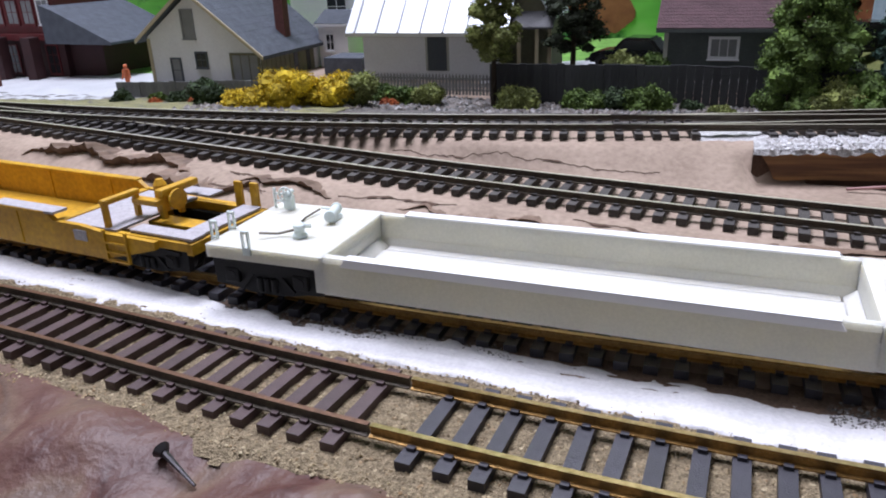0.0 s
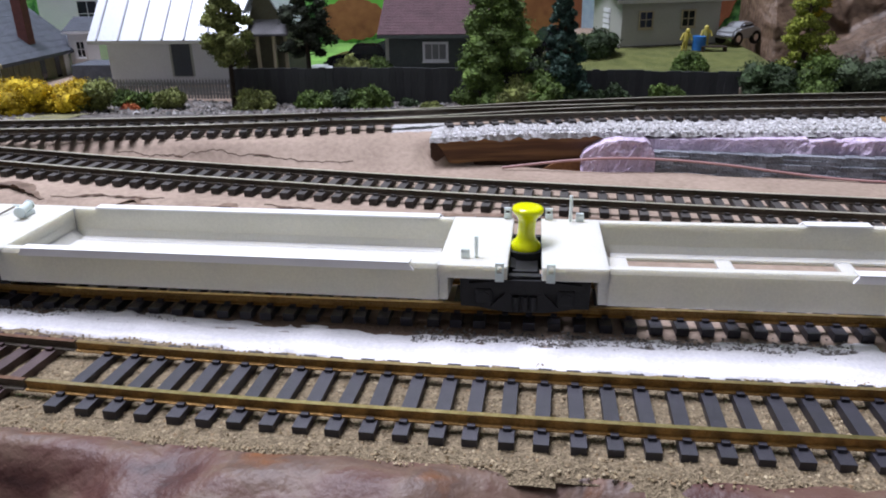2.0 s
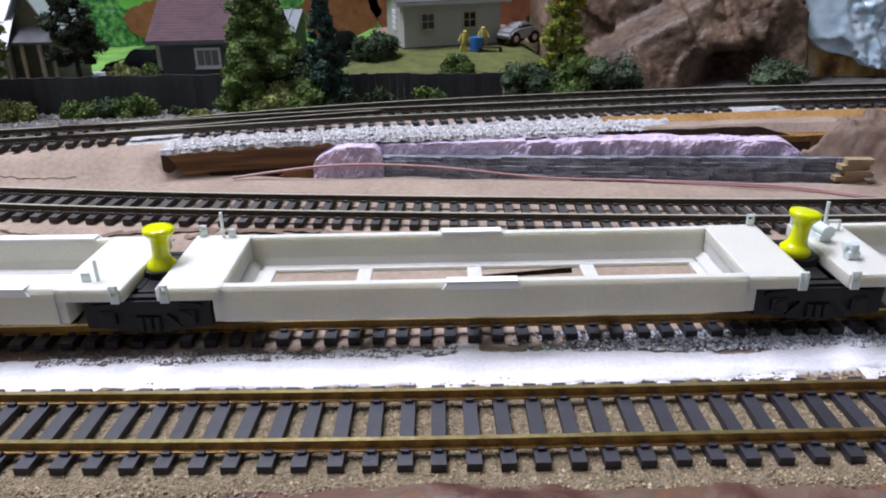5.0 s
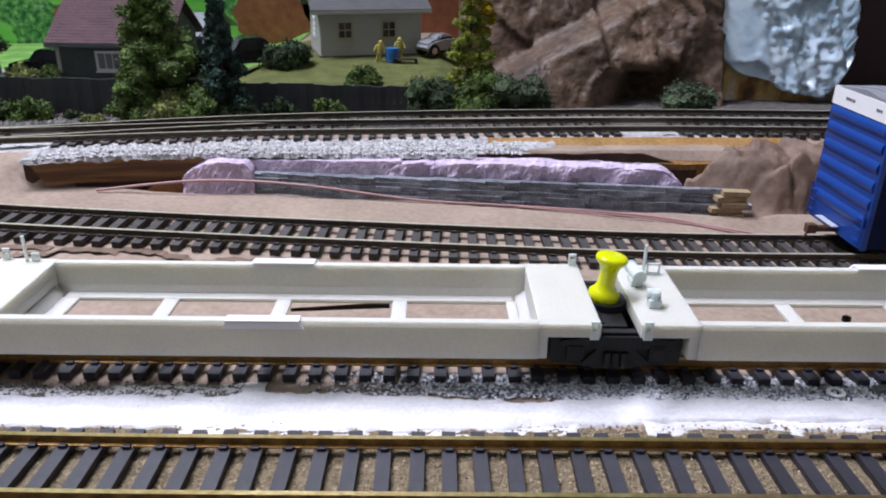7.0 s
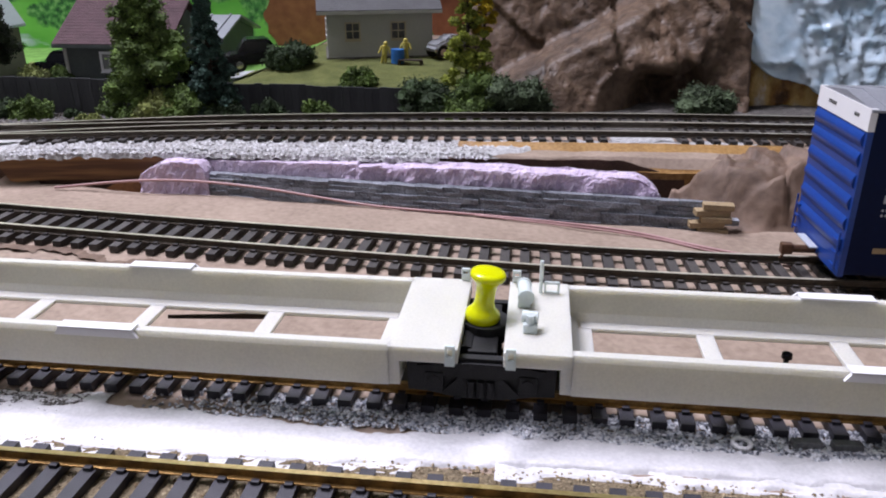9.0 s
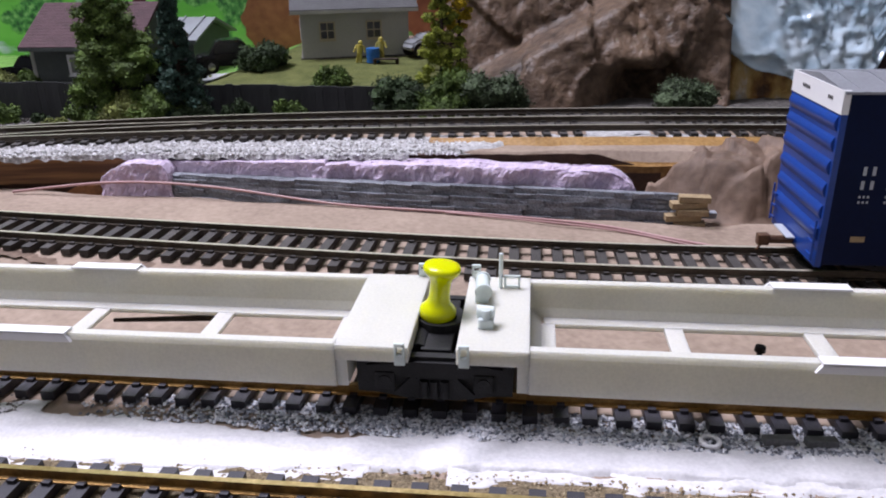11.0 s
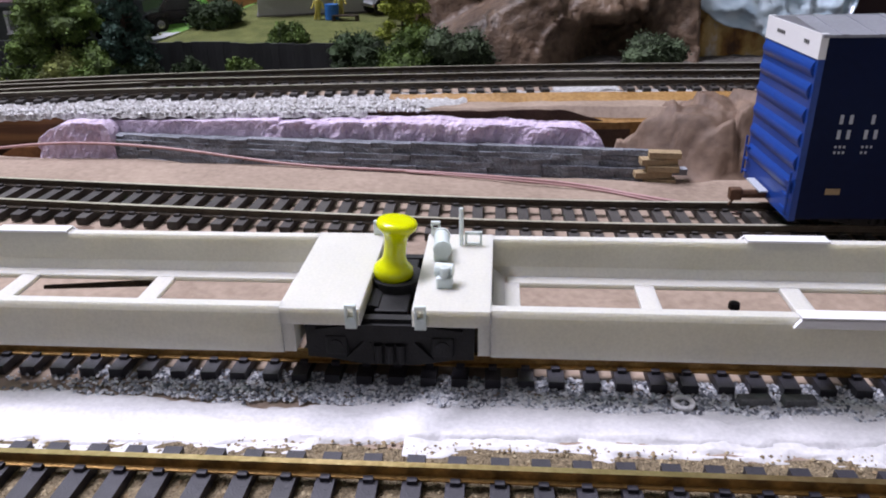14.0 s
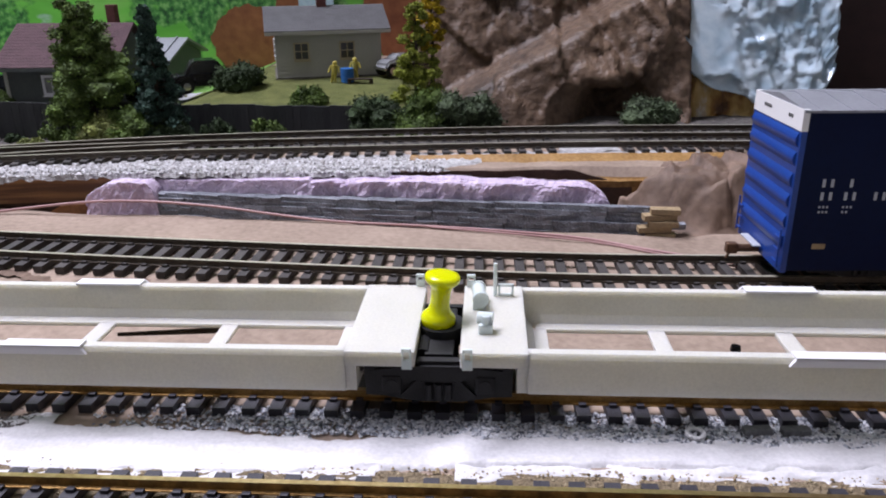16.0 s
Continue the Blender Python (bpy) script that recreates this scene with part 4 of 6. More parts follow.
part("post", rod(bmesh.new(), (-18.5, -1.15, 1.44), (-18.5, -1.15, 1.98), 0.045, seg=8), M["resin2"], car1)
part("post", rod(bmesh.new(), (-16.24, 1.5, 1.44), (-16.24, 1.5, 2.15), 0.045, seg=8), M["resin2"], car2)
bracket(car2, -16.0, 1.5, 1.42, 1.62)
truck(car1, -32.1, dz=-0.29)
truck(car2, -17.38, dz=-0.32)
truck(car3, -1.4, dz=-0.32)
truck(car3, 13.8, dz=-0.32)
car1.matrix_world = pose(-17.75 * CM, -0.3 * CM, 0) @ pose(0, 0, 0, 0, 0, -1.3) @ pose(17.75 * CM, 0, 0)
for x, owner in ((-17.38, car2), (-1.4, car3)):
    bm = bmesh.new()
    rod(bm, (x, 0, 0.9), (x, 0, 1.30), 0.5, seg=20)
    rod(bm, (x - 0.35, 0, 1.0), (x - 0.35, -1.0, 1.0), 0.18)
    box(bm, x - 0.3, x + 0.3, -1.1, 1.1, 0.95, 1.12, 0.03)
    part("articulation_plate", bm, M["black"], owner)


def pushpin(x, y, z, lean, label):
    th = thing("push_pin", (x, y, z), label, "push pin", group="push pins", ry=lean[0], rx=lean[1])
    part("grip", lathe([(0.0, 0.0), (0.30, 0.0), (0.36, 0.05), (0.385, 0.14), (0.37, 0.24), (0.30, 0.31), (0.245, 0.38), (0.215, 0.5), (0.21, 0.65), (0.215, 0.8), (0.245, 0.93), (0.33, 1.02), (0.38, 1.08), (0.385, 1.14), (0.36, 1.19), (0.26, 1.21)][1:], 32), M["pin"], th, smooth=True)
    bm = bmesh.new()
    rod(bm, (0, 0, -0.55), (0, 0, 0.02), 0.02, 0.05, 8)
    part("needle", bm, M["chrome"], th, "steel needle")


pushpin(-17.4, -0.32, 1.15, (2.5, 0), "yellow-green plastic push pin joining two white cars")
pushpin(-1.5, -0.32, 1.24, (6.5, 0), "yellow-green plastic push pin stuck upright between white cars")

# ---- yellow well car ----
yel = thing("yellow_well_car", (-33.7, -0.05, -0.02), "yellow well car with grey walkways and rails", "railway car", rz=-6.0)
yel.scale = (0.92, 0.92, 0.83)
for s in (-1, 1):
    bm = bmesh.new()
    prism(bm, [(-26, 0.75), (-26, 2.05), (-5.6, 2.0), (-5.3, 1.75), (-4.2, 1.75), (-3.2, 1.62), (-1.4, 1.60), (-1.4, 1.35), (-2.2, 1.1), (-3.4, 0.75)], s * 1.72 - 0.08, s * 1.72 + 0.08)
    for k in range(7):
        box(bm, -25 + 3 * k, -24.85 + 3 * k, s * 1.72 - 0.11, s * 1.72 + 0.11, 0.8, 2.0)
    box(bm, -26, -5.6, s * 1.72 - 0.14, s * 1.72 + 0.14, 1.93, 2.05, 0.02)
    part("side_wall", bm, M["yellow"], yel)
part("well_floor", B(-26, -5.0, -1.6, 1.6, 0.72, 0.85), M["yellow"], yel)
part("bulkhead", B(-5.4, -5.1, -1.6, 1.6, 0.8, 1.75, bev=0.03), M["yellow"], yel)
for args in ((-5.2, -3.0, -1.6, 1.6, 1.62, 1.70), (-8.0, -5.2, -1.84, -1.35, 1.98, 2.07), (-2.6, -0.3, -1.5, -1.0, 1.66, 1.74), (-1.0, -0.35, -1.0, 1.4, 1.66, 1.74), (-3.2, -1.9, 1.0, 1.6, 2.0, 2.08)):
    part("walkway", B(*args, bev=0.01), M["grating"], yel, "grey perforated walkway")
bm = bmesh.new()
box(bm, -3.2, -0.3, -1.6, -1.45, 1.35, 1.62, 0.02)
box(bm, -3.2, -0.3, 1.45, 1.6, 1.35, 1.62, 0.02)
box(bm, -0.45, -0.25, -1.6, 1.6, 1.25, 1.62, 0.02)
box(bm, -3.2, -0.3, -0.3, 0.3, 1.2, 1.5, 0.02)
part("end_frame", bm, M["yellow"], yel)
for x, y in ((-3.4, -1.5), (-3.4, -0.4), (-2.6, -0.2), (-2.6, 0.5)):
    part("rack_post", B(x - 0.08, x + 0.08, y - 0.08, y + 0.08, 1.6, 2.5, bev=0.03), M["yellow"], yel)
part("rack_bar", B(-3.52, -3.28, -1.6, -0.3, 2.42, 2.6, bev=0.07), M["yellow"], yel)
part("rack_bar", B(-2.75, -2.45, -0.3, 1.2, 2.35, 2.6, bev=0.07), M["yellow"], yel)
part("rack_bar", B(-3.5, -2.5, -0.5, -0.2, 2.1, 2.3, bev=0.04), M["yellow"], yel)
bm = rod(bmesh.new(), (-3.0, 0.2, 1.7), (-3.0, 0.2, 2.6), 0.2, seg=14)
rod(bm, (-3.0, 0.2, 2.6), (-3.0, 0.2, 2.78), 0.2, 0.1, seg=14)
part("brake_cylinder", bm, M["yellow"], yel)
part("brake_wheel", rod(bmesh.new(), (-2.35, 0.15, 2.2), (-2.28, 0.15, 2.2), 0.34, seg=18), M["yellow"], yel)
for x, y in ((-0.6, 1.5), (-1.2, 1.5)):
    part("grab_post", B(x - 0.14, x + 0.14, y - 0.06, y + 0.06, 1.6, 2.5, bev=0.03), M["yellow"], yel)
bm = bmesh.new()
for z in (0.72, 1.0, 1.3):
    box(bm, -3.3, -2.4, -1.86, -1.78, z, z + 0.07)
for x in (-3.3, -2.47):
    box(bm, x, x + 0.07, -1.86, -1.78, 0.72, 1.75)
part("ladder", bm, M["yellow"], yel)
part("name_plate", B(-4.5, -4.0, -1.83, -1.802, 1.25, 1.6), M["grating"], yel, "small pale stencilled plate")
for k, w in enumerate((0.7, 0.9, 1.1)):
    part("stencil_bar", B(-11.5, -11.5 + w, -1.83, -1.803, 1.25 + 0.14 * k, 1.33 + 0.14 * k), M["darkletter"], yel, "dark stencilled bar")
truck(yel, -2.2, dz=-0.06)

# ---- blue boxcar ----
bx = thing("boxcar", (7.62, 6.40, -0.26), "blue model boxcar with ribbed end and grey roof", "railway car", rz=1.5)
L0, WD, ZB, ZT = 15.5, 1.70, 0.80, 5.24
# shade of the long side is put into the body's colour
part("body", B(0.15, L0, -WD, WD, ZB, ZT, bev=0.03), M["blue_shaded"], bx)
bm = bmesh.new()
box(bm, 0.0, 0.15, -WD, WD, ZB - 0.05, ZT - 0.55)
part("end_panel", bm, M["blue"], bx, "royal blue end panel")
for z in (1.62, 2.2, 2.78, 3.36, 3.94, 4.45):
    bm = bmesh.new()
    prism(bm, [(-0.075, z - 0.06), (-0.085, z), (-0.075, z + 0.06), (-0.045, z + 0.13), (-0.005, z + 0.19), (0.01, z + 0.19), (0.01, z - 0.19), (-0.005, z - 0.19), (-0.045, z - 0.13)], -WD + 0.12, WD - 0.12)
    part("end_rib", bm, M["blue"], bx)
part("end_band", B(-0.02, 0.15, -WD, WD, ZT - 0.55, ZT + 0.02), M["styrene"], bx, "white painted band")
for y, w in ((-1.1, 0.3), (0.4, 0.7)):
    for k in range(3 if w < 0.5 else 5):
        part("letter_bar", B(-0.03, -0.021, y + 0.11 * k, y + 0.11 * k + 0.07, ZT - 0.3, ZT - 0.21), M["darkletter"], bx)
bm = bmesh.new()
prism(bm, [(-WD - 0.06, ZT), (0, ZT + 0.2), (WD + 0.06, ZT), (WD + 0.06, ZT - 0.06), (-WD - 0.06, ZT - 0.06)], 0.0, L0, "x")
part("roof", bm, M["galv"], bx, "grey metal roof with raised seams")
for k in range(20):
    bm = bmesh.new()
    x = 0.4 + 0.78 * k
    prism(bm, [(-WD - 0.05, ZT + 0.01), (0, ZT + 0.235), (WD + 0.05, ZT + 0.01), (WD + 0.05, ZT - 0.03), (-WD - 0.05, ZT - 0.03)], x, x + 0.14, "x")
    part("roof_rib", bm, M["galv"], bx)
for s, y in ((-1, -WD - 0.05), (1, WD + 0.05)):
    bm = bmesh.new()
    for z in (1.0, 1.35, 1.7):
        box(bm, -0.12, -0.07, y * 0.9 - 0.22 * (s > 0), y * 0.9 + 0.22 * (s < 0) + 0.1, z, z + 0.05)
    rod(bm, (-0.1, y * 0.93, 0.9), (-0.1, y * 0.93, 2.0), 0.03, seg=6)
    part("ladder", bm, M["blue"], bx)
part("end_platform", B(-0.28, -0.05, -0.35, 0.75, 1.0, 1.05, bev=0.02), M["letter"], bx, "pale grey crossover platform")
bm = bmesh.new()
rod(bm, (-0.75, 0, 0.85), (0.6, 0, 0.85), 0.12, seg=10)
box(bm, -0.95, -0.62, -0.13, 0.13, 0.70, 1.02, 0.05)
rod(bm, (-0.6, 0.2, 0.85), (-0.85, 0.2, 0.45), 0.04, seg=6)
part("coupler", bm, M["rust"], bx, "rusty knuckle coupler")
part("underframe", B(0.3, L0 - 0.3, -1.1, 1.1, 0.55, 0.8), M["black"], bx)
# reporting marks: plain bars, one a character
for row, (z, h, cols) in enumerate(((3.20, 0.22, (0, 0.22, 0.72)), (2.84, 0.22, (0, 0.22, 0.62, 0.84, 1.40, 1.62)), (2.62, 0.06, (0.0, 0.1, 0.2, 0.62, 0.72, 0.82)), (2.48, 0.06, (0.0, 0.1, 0.2, 0.62, 0.72)))):
    for c in cols:
        w = 0.08 if h > 0.1 else 0.05
        part("letter_bar", B(0.75 + c, 0.75 + c + w, -WD - 0.012, -WD - 0.004, z, z + h, bev=0.0), M["letter"], bx, "pale grey lettering bar")
part("placard", B(0.75, 1.1, -WD - 0.012, -WD - 0.004, 1.45, 1.6), M["cork"], bx, "small yellowed placard")
truck(bx, 2.4)
truck(bx, 13.0)


# ---- the pit between middle and rear tracks ----
wall = thing("stone_retaining_wall", (0, 0, 0), "blue-grey stacked stone retaining wall made of carved strips", "wall")
STONES = []
for k in range(5):
    bm = bmesh.new()
    ln = (1.3, 1.75, 2.2, 1.0, 1.55)[k]
    box(bm, -ln / 2, ln / 2, -0.15, 0.15, -0.09, 0.09)
    bmesh.ops.subdivide_edges(bm, edges=bm.edges[:], cuts=2, use_grid_fill=True)
    for v in bm.verts:
        v.co += Vector((0.03, 0.05, 0.016)) * noise.fractal(v.co * 4 + Vector((k * 7, 0, 0)), 1.0, 2.0, 3)
    ob = link("stone", bm, M["wallstone"])
    STONES.append((ob.data, ln))
    bpy.data.objects.remove(ob)
rng = random.Random(11)
for row in range(6):
    x = -13.2 - rng.random() * 0.5
    while x < 5.2:
        me, ln = STONES[rng.randrange(5)]
        xm = x + ln / 2
        s = wall_y(xm + 0.5) - wall_y(xm - 0.5)
        share("stone", me, wall, pose(xm * CM, (wall_y(xm) + 0.04 * row + rng.uniform(-0.06, 0.05)) * CM, (board(xm) - 0.14 + (0.148 + 0.032 * ease(-13, 3, xm)) * row) * CM, rng.uniform(-6, 6), 1.5, math.degrees(math.atan(s))))
        x += ln + 0.02
bm = bmesh.new()
prism(bm, [(-13.1, -0.9), (-13.1, 0.80), (-6, 0.72), (5.2, 0.50), (5.2, -1.2)], 0.0, 0.4)
for v in bm.verts:
    v.co.y += wall_y(v.co.x) + 0.12
part("core", bm, M["wallstone"], wall)
for k in range(5):
    th = thing("wood_strip", (5.75 + (0.1, -0.2, 0.16, -0.05, 0.2)[k], wall_y(5.5) - 0.3 + (0.0, 0.07, -0.03, 0.08, 0.02)[k], -0.32 + 0.22 * k), "pale stripwood stacked at the end of the stone wall", "wood strip", rz=(-6, 3, -2, 6, -4)[k], group="stacked strips")
    part("strip", B(-0.75, 0.25 + 0.15 * (k % 2), -0.2, 0.2, -0.1, 0.1, bev=0.02), M["cork"], th)


def foam_block(x0, x1, y0, y1, zt, seed, label, amp=1.0, el=0.9, er=0.35):
    bm = bmesh.new()
    xs, us = span(x0, x1, 0.1), span(0, 1, 0.04)
    rows = []
    for x in xs:
        r = []
        e = min(1.0, (x - x0) / el, (x1 - x) / er)
        for u in us:
            y = y0(x) + 0.25 * u + (0.8 * ease(0.6, 1.0, u))
            z = board(x) - 0.7 + (zt(x) - board(x) + 0.7) * ease(0, 0.6, u) * (0.62 + 0.38 * math.sqrt(max(0.0, e)))
            n = fbm(x, u * 3, 0.9, seed) * 0.18 + abs(fbm(x, u * 3, 2.2, seed)) * 0.11 + fbm(x, u * 6, 6.0, seed) * 0.035
            n *= amp
            r.append(bm.verts.new((x, y - n, z + n * 0.6)))
        rows.append(r)
    for a, b in zip(rows, rows[1:]):
        for i in range(len(us) - 1):
            bm.faces.new((a[i], a[i + 1], b[i + 1], b[i]))
    low = [bm.verts.new((r[-1].co.x, r[-1].co.y, board(r[-1].co.x) - 1.2)) for r in rows]
    for i in range(len(rows) - 1):
        bm.faces.new((rows[i][-1], low[i], low[i + 1], rows[i + 1][-1]))
    return tagged(link("foam_bank", bm, M["foam"], False), label, "foam", "foam banks")


def foam_top(x):
    return curve([(-16, 0.95), (-14, 1.08), (-7, 1.2), (-2.7, 1.28), (4, 1.12)], x)


foam_block(-15.4, -12.6, lambda x: wall_y(x) - 0.3, 0, lambda x: foam_top(x) + 0.16, 3.0, "round lump of purple-pink insulation foam")
foam_block(-13.3, -6.7, lambda x: wall_y(x) + 0.42, 0, lambda x: foam_top(x) + 0.1, 5.0, "smooth strip of purple-pink insulation foam", 0.35, 0.3, 0.3)
foam_block(-7.7, 4.0, lambda x: wall_y(x) + 0.4, 0, foam_top, 9.0, "rough-cut bank of purple-pink insulation foam", 1.0, 0.3, 0.9)
pit = thing("pit_liner", (0, 0, 0), "brown cardboard and plywood riser under the rear track", "riser", kind="structure")


def ribbon(x0, x1, lo, hi, off, thick, step=0.25):
    """A thin upright board that follows the shelf's edge."""
    bm = bmesh.new()
    rows = []
    for x in span(x0, x1, step):
        y = back_edge(x) + off
        rows.append([bm.verts.new(p) for p in ((x, y, lo(x)), (x, y, hi(x)), (x, y + thick, hi(x)), (x, y + thick, lo(x)))])
    for a, b in zip(rows, rows[1:]):
        for k in range(4):
            bm.faces.new((a[k], a[(k + 1) % 4], b[(k + 1) % 4], b[k]))
    bm.faces.new(rows[0])
    bm.faces.new(rows[-1][::-1])
    return bm


part("plywood_panel", ribbon(-21.0, -14.2, lambda x: 0.40 + 0.05 * fbm(x, 1, 0.8, 2.0) + 0.9 * (1 - ease(-21.0, -20.4, x)), lambda x: 1.40, -0.30, 0.1), M["plies"], pit)
part("cardboard_panel", ribbon(-17.4, -14.2, lambda x: -0.3, lambda x: 0.40 - 0.5 * (1 - ease(-17.4, -16.2, x)), -0.75, 0.1), M["card"], pit)
# added dark strip: shade of the open gap, painted as a board
part("shadow_gap_board", ribbon(-21.2, 5.0, lambda x: -0.7, lambda x: 1.37 - 0.6 * ease(2.4, 5.0, x) + 0.06 * fbm(x, 2, 1.1), -0.14, 0.08), M["crack"], pit, "dark board added as painted shade of the gap behind the foam")
# the white crust of the roadbed hangs over the pit in torn flaps
bm = bmesh.new()
xs = span(-21.2, -4.0, 0.12)
lip = [(x, 1.30 - 0.22 * max(0.0, fbm(x, 1, 0.9, 3.0)) + 0.13 * fbm(x, 2, 3.0, 6.0)) for x in xs]
rows = [(bm.verts.new((x, back_edge(x) + 0.05, 1.43)), bm.verts.new((x, back_edge(x) - 0.34 + 0.1 * fbm(x, 4, 2.0, 1.0), 1.45)), bm.verts.new((x, back_edge(x) - 0.44 + 0.12 * fbm(x, 4, 2.0, 1.0), z)), bm.verts.new((x, back_edge(x) - 0.34, z + 0.02))) for x, z in lip]
for a, b in zip(rows, rows[1:]):
    for i in range(3):
        bm.faces.new((a[i], a[i + 1], b[i + 1], b[i]))
part("plaster_crust", bm, M["whitegrey"], pit, "torn grey-white plaster crust")
bm = bmesh.new()
xs = span(-3.5, 9.0, 0.5)
lo = [bm.verts.new((x, back_edge(x) - 0.2, 0.95 + 0.05 * fbm(x, 0, 1.0))) for x in xs]
hi = [bm.verts.new((x, back_edge(x) + 1.6, 1.60 + 0.03 * fbm(x, 3, 1.0))) for x in xs]
bot = [bm.verts.new((x, back_edge(x) - 0.05, 0.3)) for x in xs]
for i in range(len(xs) - 1):
    bm.faces.new((lo[i], lo[i + 1], hi[i + 1], hi[i]))
    bm.faces.new((bot[i], bot[i + 1], lo[i + 1], lo[i]))
part("plywood_edge", bm, M["ply"], pit)


def facet(x, z, f, seed):
    """Broad slanting planes with sharp breaks between them."""
    p = Vector((x * f + 0.25 * fbm(x, z, f * 0.8, seed), z * f * 0.8 + x * f * 0.35, seed))
    d, q = noise.voronoi(p)
    n = noise.cell_vector(q[0] * 7.3)
    w = p - q[0]
    return w.x * (n.x - 0.5) * 2.2 + w.y * (n.y - 0.5) * 2.2 + (n.z - 0.5) * 0.5 - 0.5 * max(0.0, 0.16 - (d[1] - d[0]))


def mound_z(x, y):
    foot = smoothcurve([(0, 11.5), (5.2, 11.3), (6.0, 10.4), (7.4, 9.9), (14, 9.7)], x, 0.6)
    top = smoothcurve([(0.5, 0.2), (2.5, 0.90), (5.0, 1.05), (6.2, 1.6), (7.6, 1.85), (9.0, 1.75), (14, 1.6)], x, 0.6)
    u = ease(0, 1, (y - foot) / 1.7)
    z = board(x) - 0.12 + (top - board(x) + 0.12) * u
    z -= (top - 1.38) * ease(12.6, 13.8, y) + 1.6 * (1 - ease(4.8, 6.4, x)) * ease(back_edge(x) - 0.5, back_edge(x) - 0.15, y)
    return z + (0.60 * facet(x, y * 1.3, 0.7, 4.0) + 0.20 * facet(x + y, (y - x) * 0.7, 1.3, 6.0) + 0.03 * fbm(x + y, (y - x) * 0.4, 2.0, 3.0)) * min(1.0, 3 * u) * (1 - 0.8 * ease(12.8, 13.8, y))


grid("plaster_mound", span(0.8, 14, 0.12), span(9.4, 14.0, 0.1), mound_z, M["lump"], "brown rock-like plaster mound beside the boxcar", "mound")


def wire(name, pts, r, label):
    cu = bpy.data.curves.new(name, "CURVE")
    cu.dimensions, cu.bevel_depth, cu.bevel_resolution = "3D", r * CM, 2
    sp = cu.splines.new("NURBS")
    sp.points.add(len(pts) - 1)
    for p, c in zip(sp.points, pts):
        p.co = (c[0] * CM, c[1] * CM, c[2] * CM, 1)
    sp.order_u, sp.use_endpoint_u = 3, True
    cu.materials.append(M["wire"])
    dg = bpy.context.evaluated_depsgraph_get()
    tmp = new(name, cu)
    me = bpy.data.meshes.new_from_object(tmp.evaluated_get(dg))
    bpy.data.objects.remove(tmp)
    me.materials.clear()
    me.materials.append(M["wire"])
    return tagged(new(name, me), label, "wire")


wire("wire", [(x, wall_y(x) + d, board(x) + h) for x, d, h in ((-18.4, -1.0, 0.1), (-15.8, -0.6, 0.42), (-13.4, -0.45, 0.55), (-10.5, -0.4, 0.46), (-7.8, -0.45, 0.2), (-5.8, -0.55, 0.08), (-3, -0.5, 0.06), (0, -0.7, 0.07), (3, -1.1, 0.07), (5.0, -2.2, 0.07), (7.4, -3.2, 0.1))], 0.05, "thin pink wire lying along the stone wall")
wire("wire", [(x, wall_y(x) + d, board(x) + h) for x, d, h in ((-2.5, -0.6, 0.06), (0.8, -1.0, 0.07), (3.4, -1.5, 0.07), (5.4, -2.6, 0.07), (7.4, -3.5, 0.1))], 0.035, "second thin wire crossing the board")
# torn crusts of plaster that lift off the board behind the cars
for k, (x0, x1, y0, y1, lift) in enumerate(((-47.5, -39.5, 5.6, 5.4, 0.50), (-41.5, -36.0, 4.6, 4.4, 0.42), (-37.5, -33.6, 5.1, 4.9, 0.25), (-31.5, -26.0, 4.7, 4.4, 0.13), (-28.0, -23.0, 3.9, 3.8, 0.18), (-21.5, -17.5, 4.6, 4.4, 0.10), (-18.4, -15.4, 4.2, 4.4, 0.12), (-15.8, -12.6, 4.5, 4.2, 0.10), (-13.5, -10.2, 4.0, 4.2, 0.08))):
    bm = bmesh.new()
    rows = []
    for x in span(x0, x1, 0.12):
        u = (x - x0) / (x1 - x0)
        env = min(1.0, 5 * u, 5 * (1 - u))
        y = y0 + (y1 - y0) * u + 0.45 * fbm(x, k, 0.55, 4) + 0.16 * fbm(x, k, 2.6, 4)
        up = lift * env * (0.55 + 0.9 * abs(fbm(x, 3, 1.3, k)))
        w = 0.5 + 1.6 * lift
        g0, g1 = ground_z(x, y), ground_z(x, y + w)
        rows.append([bm.verts.new((x, y + 0.22 * env, g0 - 0.03)), bm.verts.new((x, y + 0.05 * env, g0 + up * 0.55)), bm.verts.new((x, y, g0 + up)), bm.verts.new((x, y + w * 0.4, g0 + up * 0.75 + 0.02 * fbm(x, y, 3.0, 2.0))), bm.verts.new((x, y + w, g1 - 0.03))])
    for a, b in zip(rows, rows[1:]):
        for i in range(4):
            bm.faces.new((a[i], a[i + 1], b[i + 1], b[i]))
    tagged(link("pavement_plaster_flake", bm, M["lump"]), "lifted torn edge of tan plaster crust", "plaster", "", "structure")
z0, z1 = cliff_z(-31.1, -6.62) + 0.15, cliff_z(-30.1, -7.0) + 0.05
th = thing("screw", (-31.1, -6.62, z0), "dark steel screw lying on the painted rock", "screw", rz=-21, ry=math.degrees(math.atan2(z0 - z1, 1.05)))
part("shank", rod(bmesh.new(), (0.1, 0, 0), (1.05, 0, 0), 0.07, 0.03, 8), M["screw"], th)
part("head", rod(bmesh.new(), (0, 0, 0), (0.12, 0, 0), 0.17, 0.09, 12), M["screw"], th)


